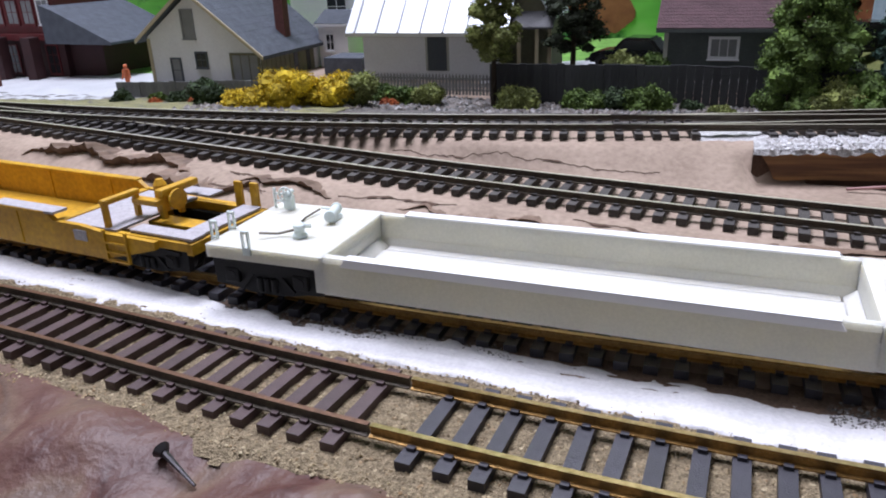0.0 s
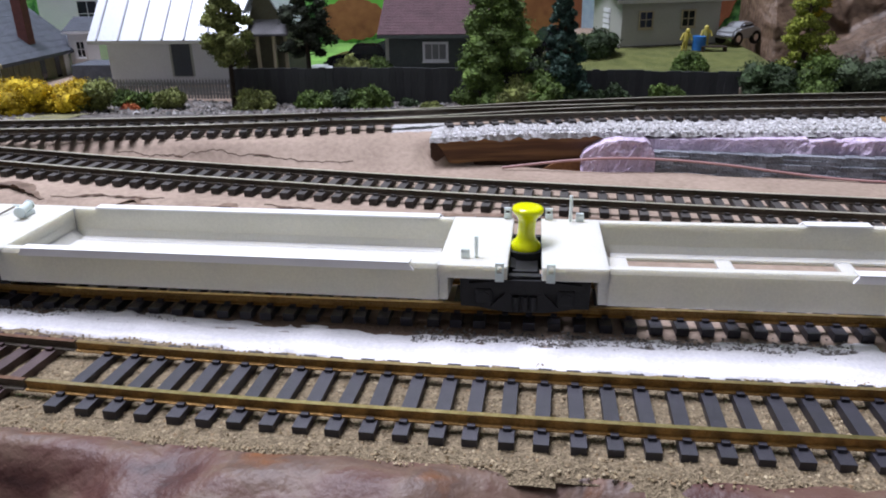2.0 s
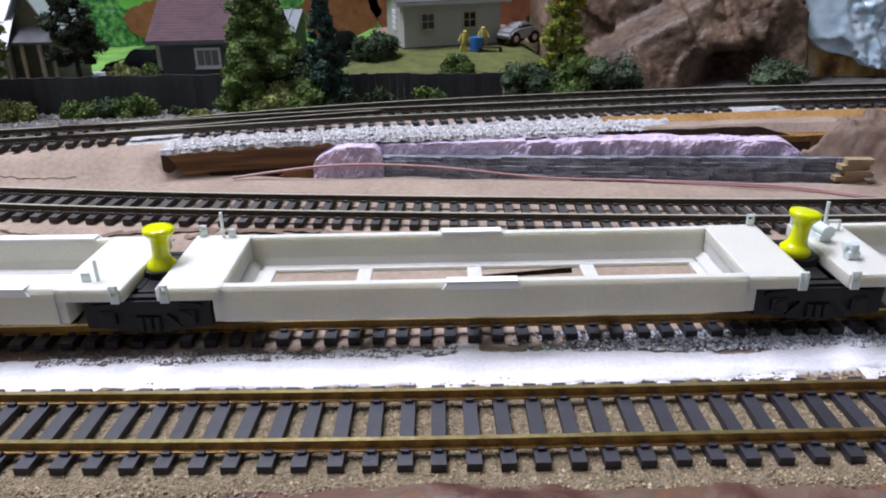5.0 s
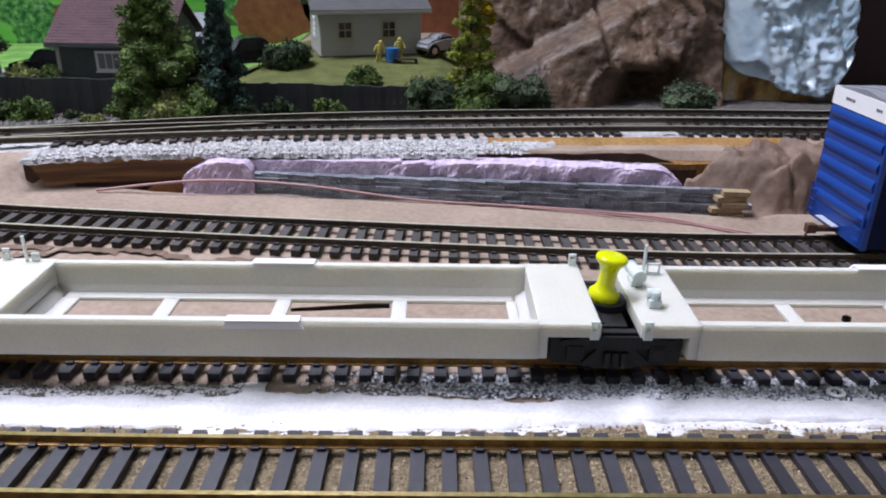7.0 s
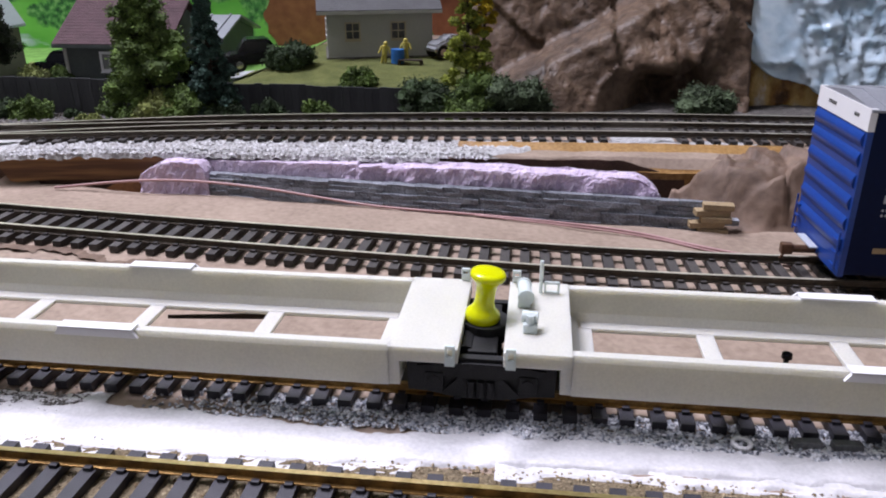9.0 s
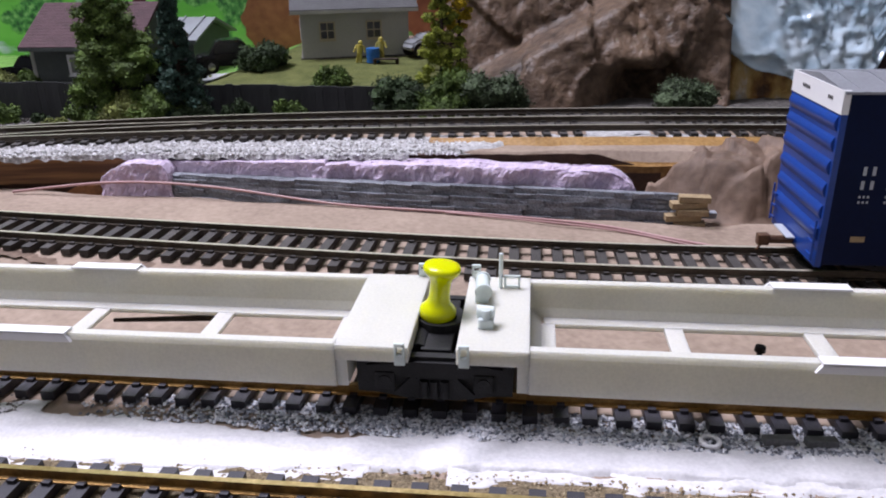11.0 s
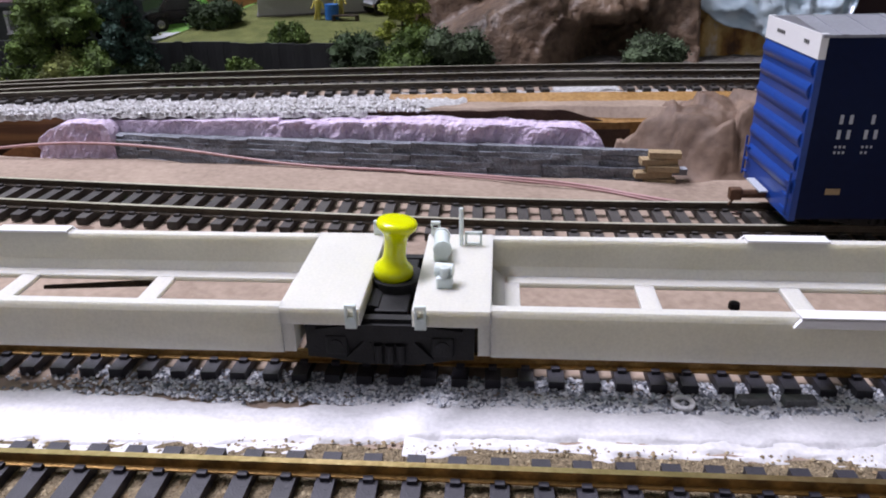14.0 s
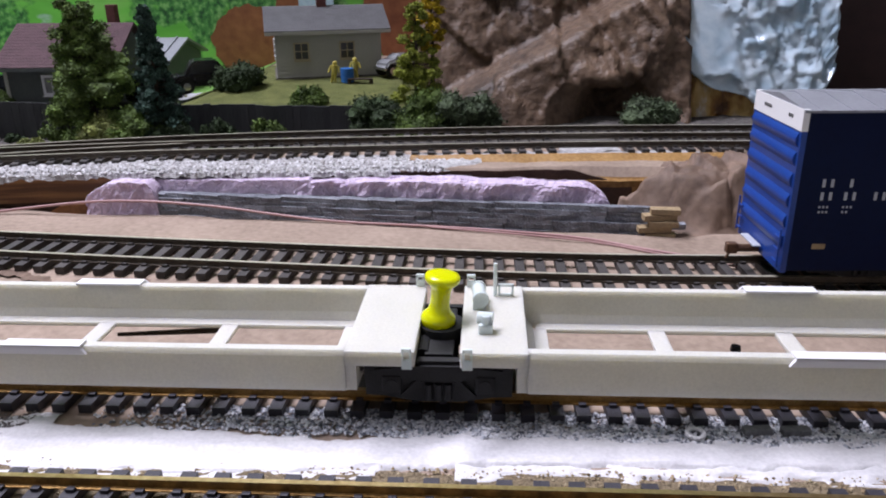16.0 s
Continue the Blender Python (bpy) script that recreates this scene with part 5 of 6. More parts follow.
def crack(x0, y0, x1, y1, w, seed):
    """A dark open crack in the plaster skin."""
    bm = bmesh.new()
    n = int(abs(x1 - x0) / 0.12) + 2
    rows = []
    for i in range(n + 1):
        u = i / n
        x, y = x0 + (x1 - x0) * u, y0 + (y1 - y0) * u + 0.12 * fbm(u * 4, seed, 1.0, seed) + 0.07 * fbm(x0 + u * (x1 - x0), seed, 3.5, 3)
        k = w * (0.08 + 0.9 * max(0.0, fbm(x, seed, 2.2, 6))) * min(1, 6 * u + 0.1, 6 * (1 - u) + 0.1)
        z = ground_z(x, y) + 0.025
        rows.append((bm.verts.new((x, y - k, z)), bm.verts.new((x, y + k, z + 0.03))))
    for p, q in zip(rows, rows[1:]):
        bm.faces.new((p[0], p[1], q[1], q[0]))
    tagged(link("pavement_crack", bm, M["crack"]), "dark wavy crack in the tan plaster", "crack", "", "structure")


for k, (x0, y0, x1, y1, w) in enumerate(((-33.5, 4.9, -29.6, 5.2, 0.13), (-31.2, 4.2, -28.2, 4.4, 0.10), (-28.3, 4.2, -24.8, 4.1, 0.15), (-26.0, 4.9, -22.3, 4.3, 0.10), (-24.5, 3.7, -21.6, 3.6, 0.13), (-22.0, 4.0, -18.6, 3.9, 0.08), (-15.8, 3.9, -12.4, 4.0, 0.08), (-40.5, 4.9, -36.0, 4.6, 0.20), (-38.0, 5.6, -34.6, 5.3, 0.14), (-33.5, 9.3, -24.0, 9.3, 0.05))):
    crack(x0, y0, x1, y1, w, 3.0 + k * 1.3)
th = thing("wooden_stick", (-8.1, 1.0, 0.26), "dark thin stick lying on the ties below the white car", "stick", rz=6)
part("stick_body", rod(bmesh.new(), (-1.3, 0, 0), (1.3, 0, 0.03), 0.05, 0.085, 8), M["bark"], th)
th = thing("bolt", (5.35, 0.86, ground_z(5.35, 0.86)), "small black bolt standing on the ties", "bolt")
part("bolt_shank", rod(bmesh.new(), (0, 0, -0.05), (0, 0, 0.5), 0.07, 0.06, 8), M["black"], th)
part("bolt_head", rod(bmesh.new(), (0, 0, 0.46), (0, 0, 0.58), 0.12, 0.11, 10), M["black"], th)
bm = bmesh.new()
for i in range(14):
    p, q = 2 * math.pi * i / 14, 2 * math.pi * (i + 1) / 14
    rod(bm, (0.17 * math.cos(p), 0.17 * math.sin(p), 0), (0.17 * math.cos(q), 0.17 * math.sin(q), 0), 0.045, seg=6)
th = thing("washer_ring", (3.75, -2.0, ground_z(3.75, -2.0) + 0.13), "small pale grey ring lying in the stone chips", "ring")
part("ring_body", bm, M["styrene"], th)
for x in (5.0, 5.75):
    th = thing("loose_tie", (x, -1.85, ground_z(x, -1.85) + 0.06), "grey broken tie end in the stone chips", "tie", rz=4, group="loose ties")
    part("tie_end", B(-0.28, 0.28, -0.1, 0.1, 0, 0.14, bev=0.02), M["fence2"], th)


# ---- foliage ----
def crown(clumps, n, size, leaf, parent, seed, core=0.62, low=0.72, high=1.12, sub=2):
    """One crown mesh: a rough dark core in each clump and many small loose flakes round it."""
    bm = bmesh.new()
    for k, (c, r, sq) in enumerate(clumps):
        blob(bm, c, r * core, sub, 0.6, 2.4, sq, seed + k)
    bm.verts.index_update()
    co = [np.array([v.co[:] for v in bm.verts])]
    faces = [[v.index for v in f.verts] for f in bm.faces]
    bm.free()
    base = len(co[0])
    rs = np.random.RandomState(seed)
    for c, r, sq in clumps:
        d = rs.normal(size=(n, 3))
        d /= np.linalg.norm(d, axis=1)[:, None]
        # lobes: flakes gather on a bumpy shell, so the outline is uneven
        lobe = 1 + 0.22 * np.sin(5 * d[:, 0] + 3 * c[0]) * np.sin(6 * d[:, 1] + 2 * c[2]) + 0.15 * np.sin(9 * d[:, 2] + c[1])
        p = np.array(c) + d * (r * lobe * rs.uniform(low, high, n))[:, None] * np.array(sq)
        u = rs.normal(size=(n, 3))
        u /= np.linalg.norm(u, axis=1)[:, None]
        w = np.cross(d + 0.6 * rs.normal(size=(n, 3)), u)
        w /= np.linalg.norm(w, axis=1)[:, None] + 1e-6
        u *= (size * rs.uniform(0.5, 1.3, n))[:, None]
        w *= (size * rs.uniform(0.35, 0.9, n))[:, None]
        co.append(np.stack([p + u, p + w, p - 0.8 * u, p - w + 0.4 * size * d], axis=1).reshape(-1, 3))
        faces += [(q, q + 1, q + 2, q + 3) for q in range(base, base + 4 * n, 4)]
        base += 4 * n
    me = bpy.data.meshes.new("crown")
    me.from_pydata((np.concatenate(co) * CM).tolist(), [], faces)
    me.materials.append(LEAF[leaf])
    ob = new("crown", me)
    ob.parent = parent
    return ob


def bush(name, loc, r, h, leaf, label, seed, n=9):
    """A foam shrub: clumps of many small flakes round a short stem."""
    rng = random.Random(seed)
    th = thing(name, loc, label, "bush", group="layout shrubs")
    part("stem", rod(bmesh.new(), (0, 0, -0.2), (0, 0, h * 0.5), 0.09, 0.05, 6), M["bark"], th)
    clumps = []
    for k in range(n + 9):
        a, q = rng.uniform(0, 6.28), math.sqrt(rng.random())
        cz = h * rng.uniform(0.18, 0.80) * (1.0 - 0.35 * q)
        rr = r * rng.uniform(0.22, 0.40) * (h / (h + r) + 0.35)
        clumps.append(((math.cos(a) * r * 0.70 * q, math.sin(a) * r * 0.55 * q, cz), rr, (1, 1, 0.85)))
    crown(clumps, 520 if leaf == "yellow" else 330, 0.06 if leaf == "yellow" else 0.075, leaf, th, seed, core=0.85 if leaf == "yellow" else 0.80)
    return th


def tree(name, loc, h, r, leaf, label, seed, z0=0.25, n=26, cone=False, flake=0.10):
    rng = random.Random(seed)
    th = thing(name, loc, label, "tree", group="layout trees")
    bm = rod(bmesh.new(), (0, 0, -0.3), (0.05, 0, h * 0.55), 0.16, 0.09, 8)
    rod(bm, (0.05, 0, h * 0.55), (0, 0, h * 0.95), 0.09, 0.03, 8)
    part("trunk", bm, M["bark"], th)
    bl = bmesh.new()
    clumps = []
    n = int(n * 1.7)
    for k in range(n):
        u = (k + rng.random()) / n
        z = h * (z0 + (1 - z0) * u)
        w = r * ((1 - u) * 0.95 + 0.08) if cone else r * (0.55 + 0.45 * math.sin(math.pi * min(1, u * 1.1 + 0.12))) * (1 - 0.25 * u)
        a = k * 2.4 + rng.uniform(-0.5, 0.5)
        q = rng.uniform(0.3, 1.1)
        c = (math.cos(a) * w * q, math.sin(a) * w * q, z + rng.uniform(-0.15, 0.15))
        rr = max(0.2, w * (0.34 if cone else 0.36)) * rng.uniform(0.6, 1.3)
        rod(bl, (0, 0, z - 0.1), c, 0.04, 0.02, 5)
        clumps.append((c, rr, (1.05, 1.05, 0.72)))
    part("limbs", bl, M["bark"], th)
    crown(clumps, 260, flake * 0.75, leaf, th, seed, core=0.78)
    return th


def gz(x, y, d=0.0):
    return (x, y, ground_z(x, y) + d)


for k, (x, y, r, h, lf, lab) in enumerate((
    (-43.5, 15.2, 1.5, 1.35, "yellow", "golden yellow flowering shrub"), (-41.7, 15.4, 1.91, 2.0, "yellow", "golden yellow flowering shrub"), (-39.8, 15.8, 1.79, 2.67, "yellow", "golden yellow flowering shrub"),
    (-38.3, 16.0, 1.29, 2.12, "olive", "bright green shrub beside the yellow hedge"), (-46.8, 16.4, 1.20, 1.75, "dark", "dark green shrub beside the yellow hedge"),
    (-37.9, 18.4, 0.92, 1.20, "mid", "small green shrub by the picket fence"), (-36.8, 18.4, 0.83, 1.20, "mid", "small green shrub by the picket fence"), (-35.6, 18.6, 1.01, 1.47, "olive", "rounded green shrub in front of the picket fence"),
    (-31.4, 18.8, 1.15, 1.61, "olive", "rounded olive shrub in front of the dark fence"), (-28.2, 19.4, 1.20, 1.30, "mid", "low spreading shrub by the dark fence"), (-26.7, 19.4, 1.00, 1.30, "dark", "low dark shrub by the fence"),
    (-25.4, 19.3, 1.20, 1.60, "mid", "shrub by the dark fence"), (-23.5, 19.7, 0.60, 0.70, "dark", "tiny shrub by the fence"), (-22.3, 19.0, 0.80, 0.50, "olive", "low weed by the rear track"),
    (-19.8, 18.3, 1.50, 2.60, "mid", "leafy shrub under the trees"), (-18.2, 18.1, 1.40, 2.00, "olive", "leafy shrub under the trees"), (-16.7, 18.3, 1.70, 2.50, "mid", "leafy shrub under the trees"), (-15.2, 18.6, 1.20, 1.60, "dark", "dark shrub under the trees"),
    (-13.4, 19.8, 0.90, 1.30, "dark", "dark shrub against the fence"), (-10.8, 19.6, 1.00, 1.60, "mid", "shrub against the fence"),
    (-9.4, 22.2, 1.10, 1.20, "mid", "shrub on the cottage lawn"), (-5.7, 20.9, 1.80, 2.80, "dark", "dense dark shrub at the fence's end"), (-4.4, 20.4, 1.45, 1.80, "mid", "green shrub at the fence's end"),
    (-3.6, 21.6, 1.50, 2.90, "mid", "tall green shrub at the fence's end"), (-2.6, 21.4, 1.20, 1.80, "dark", "dark shrub under the rock face"), (-1.3, 21.4, 1.90, 3.10, "grey", "large grey-green shrub against the rock face"),
    (7.5, 21.9, 1.60, 2.30, "grey", "rounded grey-green shrub against the rock face"), (-54.8, 19.0, 0.74, 0.92, "dark", "clipped dark shrub on the verge"), (-52.1, 18.8, 0.64, 0.74, "mid", "small plant on the verge"),
    (-50.4, 18.6, 0.83, 0.92, "dark", "dark plant on the verge"), (-51.8, 18.2, 0.46, 0.46, "red", "orange-red flowers on the verge"), (-49.0, 18.2, 0.46, 0.55, "red", "orange-red flowers by the hedge"), (-37.3, 17.5, 0.55, 0.46, "red", "orange-red flowers by the rear track"),
    (-26.9, 22.2, 1.20, 1.60, "olive", "shrub behind the dark fence"), (-25.4, 22.3, 0.90, 1.40, "mid", "shrub beside the shed"), (-13.8, 25.3, 1.60, 1.80, "dark", "shrub beside the cottage"), (-17.4, 22.9, 1.20, 1.30, "dark", "dark shrub beside the parked cars"))):
    bush("shrub", gz(x, y, -0.1), r, h, lf, lab, 100 + k, 7 + int(r * 4))
tree("tree", gz(-32.6, 19.4), 6.9, 1.05, "olive", "tall slim olive-green tree by the fence", 301, 0.33, 40)
tree("tree", gz(-29.4, 22.4), 5.6, 1.3, "black", "dark rounded tree behind the fence", 302, 0.25, 26)
tree("tree", gz(-19.2, 19.5), 6.5, 1.75, "mid", "tall broad green tree in front of the shed", 303, 0.30, 40)
tree("spruce_tree", gz(-15.9, 19.3), 6.1, 1.15, "blue", "slender dark blue-green model spruce tree", 304, 0.12, 40, True, 0.13)
tree("tree", gz(-4.0, 22.2), 5.6, 1.0, "lime", "slim yellow-green tree beside the cottage", 305, 0.12, 24)
tree("tree", gz(-3.3, 23.4), 6.6, 0.8, "yellow", "slim autumn yellow tree under the rock face", 306, 0.55, 16)


# ---- fences ----
def board_fence(x0, x1, y0, y1, h0, h1, step, material, label, name="board_fence"):
    th = thing(name, (0, 0, 0), label, "fence")
    bm = B(-0.5, 0.5, -0.05, 0.05, 0, 1.0)
    ob = link("board", bm, material)
    me = ob.data
    bpy.data.objects.remove(ob)
    rg = random.Random(5)
    n = int((x1 - x0) / step)
    for k in range(n):
        u = (k + 0.5) / n
        x, y, h = x0 + (x1 - x0) * u, y0 + (y1 - y0) * u, h0 + (h1 - h0) * u
        z = ground_z(x, y) - 0.1
        a = math.degrees(math.atan2(y1 - y0, x1 - x0))
        share("board", me, th, pose(x * CM, (y + rg.uniform(-0.015, 0.015)) * CM, z * CM, 0, 0, a) @ Matrix.Diagonal((step * 0.992, 1, h + 0.1 + rg.uniform(-0.03, 0.03), 1)))
    for hh in (0.3, 0.8):
        bm = bmesh.new()
        z0, z1 = ground_z(x0, y0) + h0 * hh, ground_z(x1, y1) + h1 * hh
        rod(bm, (x0, y0 + 0.1, z0), (x1, y1 + 0.1, z1), 0.07, seg=4)
        part("fence_rail", bm, material, th)
    return th


board_fence(-33.1, -19.1, 20.5, 20.6, 1.95, 1.9, 0.36, M["fence"], "dark grey weathered board fence behind the rear tracks")
board_fence(-19.1, -7.1, 20.65, 21.3, 1.85, 1.45, 0.36, M["fence"], "dark grey board fence below the cottage lawn")
board_fence(-56.3, -47.0, 20.3, 20.6, 0.95, 0.95, 0.42, M["fence2"], "low grey board fence of the white gabled house")
pk = thing("picket_fence", (0, 0, 0), "weathered grey picket fence in front of the metal-roofed house", "fence")
ob = link("picket", prism(bmesh.new(), [(-0.055, 0), (0.055, 0), (0.055, 0.95), (0, 1.05), (-0.055, 0.95)], -0.03, 0.03), M["picket"])
PK = ob.data
bpy.data.objects.remove(ob)
for k in range(42):
    x = -40.4 + 0.18 * k
    share("picket", PK, pk, pose(x * CM, 20.9 * CM, 0.95 * CM))
for z in (1.15, 1.7):
    part("fence_rail", B(-40.5, -32.9, 20.93, 20.99, z, z + 0.1), M["picket"], pk)


# ---- buildings ----
def window(parent, x, z, w, h, y, frame_m, pane_m, cols=2, rows=2, fw=0.1):
    bm = bmesh.new()
    for a in (x - fw, x + w):
        box(bm, a, a + fw, y - 0.07, y + 0.02, z - fw, z + h + fw)
    for b in (z - fw, z + h):
        box(bm, x, x + w, y - 0.07, y + 0.02, b, b + fw)
    f = part("window", bm, frame_m, parent)
    for i in range(1, cols):
        part("muntin", B(x + w * i / cols - 0.02, x + w * i / cols + 0.02, y - 0.05, y + 0.01, z, z + h), frame_m, f)
    for i in range(1, rows):
        part("muntin", B(x, x + w, y - 0.045, y + 0.008, z + h * i / rows - 0.02, z + h * i / rows + 0.02), frame_m, f)
    p = part("pane", B(x, x + w, y - 0.02, y + 0.015, z, z + h), pane_m, f)
    part("sill", B(x - fw * 1.3, x + w + fw * 1.3, y - 0.14, y + 0.0, z - fw - 0.06, z - fw - 0.003), frame_m, f)


def siding(parent, x0, x1, y, z0, z1, material, step=0.22):
    """Clapboards on a wall that faces the front."""
    n = int((z1 - z0) / step)
    for k in range(n):
        z = z0 + k * step
        bm = prism(bmesh.new(), [(y - 0.045, z), (y - 0.015, z + step), (y + 0.01, z + step), (y + 0.01, z)], x0, x1, "x")
        part("clapboard", bm, material, parent)


def gable_x(name, x0, x1, y0, y1, zb, ze, zr, over_, wall_m, roof_m, label, trim_m, side_boards=True, rib=None):
    """A house with its ridge along x."""
    th = thing(name, (0, 0, 0), label, "house", group="model houses")
    ym = (y0 + y1) / 2
    bm = prism(bmesh.new(), [(y0, zb), (y0, ze), (ym, zr - 0.1), (y1, ze), (y1, zb)], x0, x1, "x")
    part("wall", bm, wall_m, th)
    sl = (zr - ze) / (ym - y0)
    o = over_
    bm = prism(bmesh.new(), [(y0 - o, ze - sl * o + 0.02), (y0 - o, ze - sl * o + 0.14), (ym, zr + 0.14), (y1 + o, ze - sl * o + 0.14), (y1 + o, ze - sl * o + 0.02), (ym, zr)], x0 - o, x1 + o, "x")
    rf = part("roof", bm, roof_m, th)
    if rib:
        k = x0 - o + rib * 0.4
        while k < x1 + o:
            bm = prism(bmesh.new(), [(y0 - o - 0.01, ze - sl * o + 0.06), (y0 - o - 0.01, ze - sl * o + 0.22), (ym, zr + 0.22), (ym, zr + 0.06)], k, k + 0.09, "x")
            part("roof_seam", bm, M["galv"], rf)
            k += rib
    else:
        n = max(4, int((ym - y0 + o) / 0.2))
        for k in range(n):
            u0, u1 = k / n, (k + 1) / n
            ya0, ya1 = y0 - o + (ym - y0 + o) * u0, y0 - o + (ym - y0 + o) * u1
            za0, za1 = ze - sl * o + (zr - ze + sl * o) * u0, ze - sl * o + (zr - ze + sl * o) * u1
            bm = prism(bmesh.new(), [(ya0, za0 + 0.152), (ya1 + 0.02, za1 + 0.146), (ya1 + 0.02, za1 + 0.13), (ya0, za0 + 0.13)], x0 - o, x1 + o, "x")
            part("shingle_course", bm, roof_m, rf)
    part("eave_board", B(x0 - o, x1 + o, y0 - o - 0.03, y0 - o, ze - sl * o - 0.08, ze - sl * o + 0.1), trim_m, th)
    return th


# white gabled house with its gable to the tracks
h1 = thing("house", (0, 0, 0), "white gabled house with slate roof and khaki porch", "house", group="model houses")
X0, X1, Y0, Y1 = -59.0, -50.6, 21.5, 29.5
ZB0 = 1.6
part("wall", prism(bmesh.new(), [(X0, ZB0), (X0, 5.3), (-55.3, 7.9), (-50.6, 4.35), (-50.6, ZB0)], Y0, Y1), M["clap"], h1)
for (xa, za_), (xb, zb_) in (((X0 - 0.6, 4.95), (-55.3, 8.1)), ((-55.3, 8.1), (X1 + 0.6, 3.98))):
    bm = bmesh.new()
    prism(bm, [(xa, za_), (xb, zb_), (xb, zb_ + 0.2), (xa, za_ + 0.2)], Y0 - 0.45, Y1 + 0.4)
    rf = part("roof", bm, M["slate"], h1)
    bm = prism(bmesh.new(), [(xa, za_ - 0.02), (xb, zb_ - 0.02), (xb, zb_ + 0.22), (xa, za_ + 0.22)], Y0 - 0.55, Y0 - 0.45)
    part("verge_board", bm, M["trimtan"], h1)
    for k in range(12):
        u = k / 12
        xx, zz = xa + (xb - xa) * u, za_ + (zb_ - za_) * u + 0.2
        xn, zn = xa + (xb - xa) * (u + 1 / 12), za_ + (zb_ - za_) * (u + 1 / 12) + 0.2
        dz0, dz1 = (0.026, 0.014) if zb_ > za_ else (0.014, 0.026)
        part("shingle_course", prism(bmesh.new(), [(xx, zz + 0.003), (xn, zn + 0.003), (xn, zn + dz1), (xx, zz + dz0)], Y0 - 0.44, Y1 + 0.39), M["slate"], rf)
part("corner_board", B(X0 - 0.04, X0 + 0.2, Y0 - 0.05, Y0 + 0.01, ZB0, 5.2), M["trimtan"], h1)
window(h1, -56.0, 5.3, 0.75, 1.6, Y0, M["curtain"], M["curtain"], 1, 2, 0.12)
window(h1, -55.3, 3.45, 0.75, 0.85, Y0, M["bluedoor"], M["darkglass"], 2, 2, 0.1)
window(h1, -57.3, 2.5, 0.65, 1.4, Y0, M["bluedoor"], M["curtain"], 1, 2, 0.1)
window(h1, -52.6, 2.5, 1.9, 1.7, Y0 - 0.02, M["khaki"], M["curtain"], 3, 1, 0.14)
for k in range(12):
    part("porch_board", B(X1 + 0.0, X1 + 0.09, Y0 + 0.1 + 0.55 * k, Y0 + 0.6 + 0.55 * k, 1.7, 4.1), M["khaki"] if k not in (7, 10) else M["darkglass"], h1)
part("chimney", B(-51.6, -50.9, 25.3, 26.0, 4.6, 7.9, bev=0.03), M["brick"], h1, "dull red brick chimney")

# two-storey white house farther back
h5 = gable_x("house", -50.0, -44.4, 31.0, 37.0, 2.5, 9.6, 11.5, 0.4, M["clap"], M["greyroof"], "tall white two-storey house behind the others", M["clap"])
window(h5, -46.9, 5.3, 1.5, 1.7, 31.0, M["clap"], M["darkglass"])
h6 = gable_x("house", -46.6, -44.4, 27.0, 30.0, 2.5, 5.6, 6.3, 0.2, M["clap"], M["slate"], "narrow white annex with a small dark window", M["clap"])
window(h6, -46.0, 3.9, 0.55, 1.0, 27.0, M["clap"], M["darkglass"])
part("lean_to", B(-44.1, -41.4, 22.9, 25.5, 1.2, 3.9, bev=0.02), M["slate"], h6, "blue-grey lean-to")

# white house with a standing-seam roof
h2 = gable_x("house", -43.8, -35.6, 22.5, 28.5, 2.0, 5.05, 8.3, 0.75, M["clap"], M["metalroof"], "white house with a bright standing-seam metal roof", M["clapgrey"], rib=1.35)
part("foundation", B(-43.7, -35.7, 22.6, 28.4, 0.9, 2.02), M["clap"], h2)
part("door", B(-39.75, -38.6, 22.42, 22.52, 2.2, 4.7, bev=0.02), M["bluedoor"], h2, "slate blue door")
part("door_frame", B(-39.88, -38.47, 22.45, 22.5, 2.2, 4.85), M["clapgrey"], h2)
siding(h2, -43.8, -39.9, 22.5, 2.1, 4.95, M["clap"])
siding(h2, -38.45, -35.6, 22.5, 2.1, 4.95, M["clap"])
# its khaki side wing with small gables
h3 = thing("porch_wing", (0, 0, 0), "khaki side porch with a small white gable", "house", group="model houses")
part("wall", prism(bmesh.new(), [(-35.5, 1.9), (-35.5, 5.2), (-34.2, 7.3), (-33.0, 5.2), (-33.0, 1.9)], 23.4, 27.5), M["khaki"], h3)
for (xa, za_), (xb, zb_) in (((-35.75, 4.9), (-34.2, 7.5)), ((-34.2, 7.5), (-32.7, 4.9))):
    part("roof", prism(bmesh.new(), [(xa, za_), (xb, zb_), (xb, zb_ + 0.16), (xa, za_ + 0.16)], 23.0, 27.8), M["metalroof"], h3)
part("foundation", B(-35.45, -33.05, 23.45, 27.4, 0.9, 1.92), M["khaki"], h3)
part("porch_roof", prism(bmesh.new(), [(22.3, 4.5), (23.5, 5.3), (23.5, 5.42), (22.3, 4.62)], -35.6, -32.5, "x"), M["greyroof"], h3)
for x in (-35.3, -34.4, -33.4, -32.7):
    part("porch_post", B(x - 0.09, x + 0.09, 22.4, 22.58, 0.8, 4.5), M["trimtan"], h3)

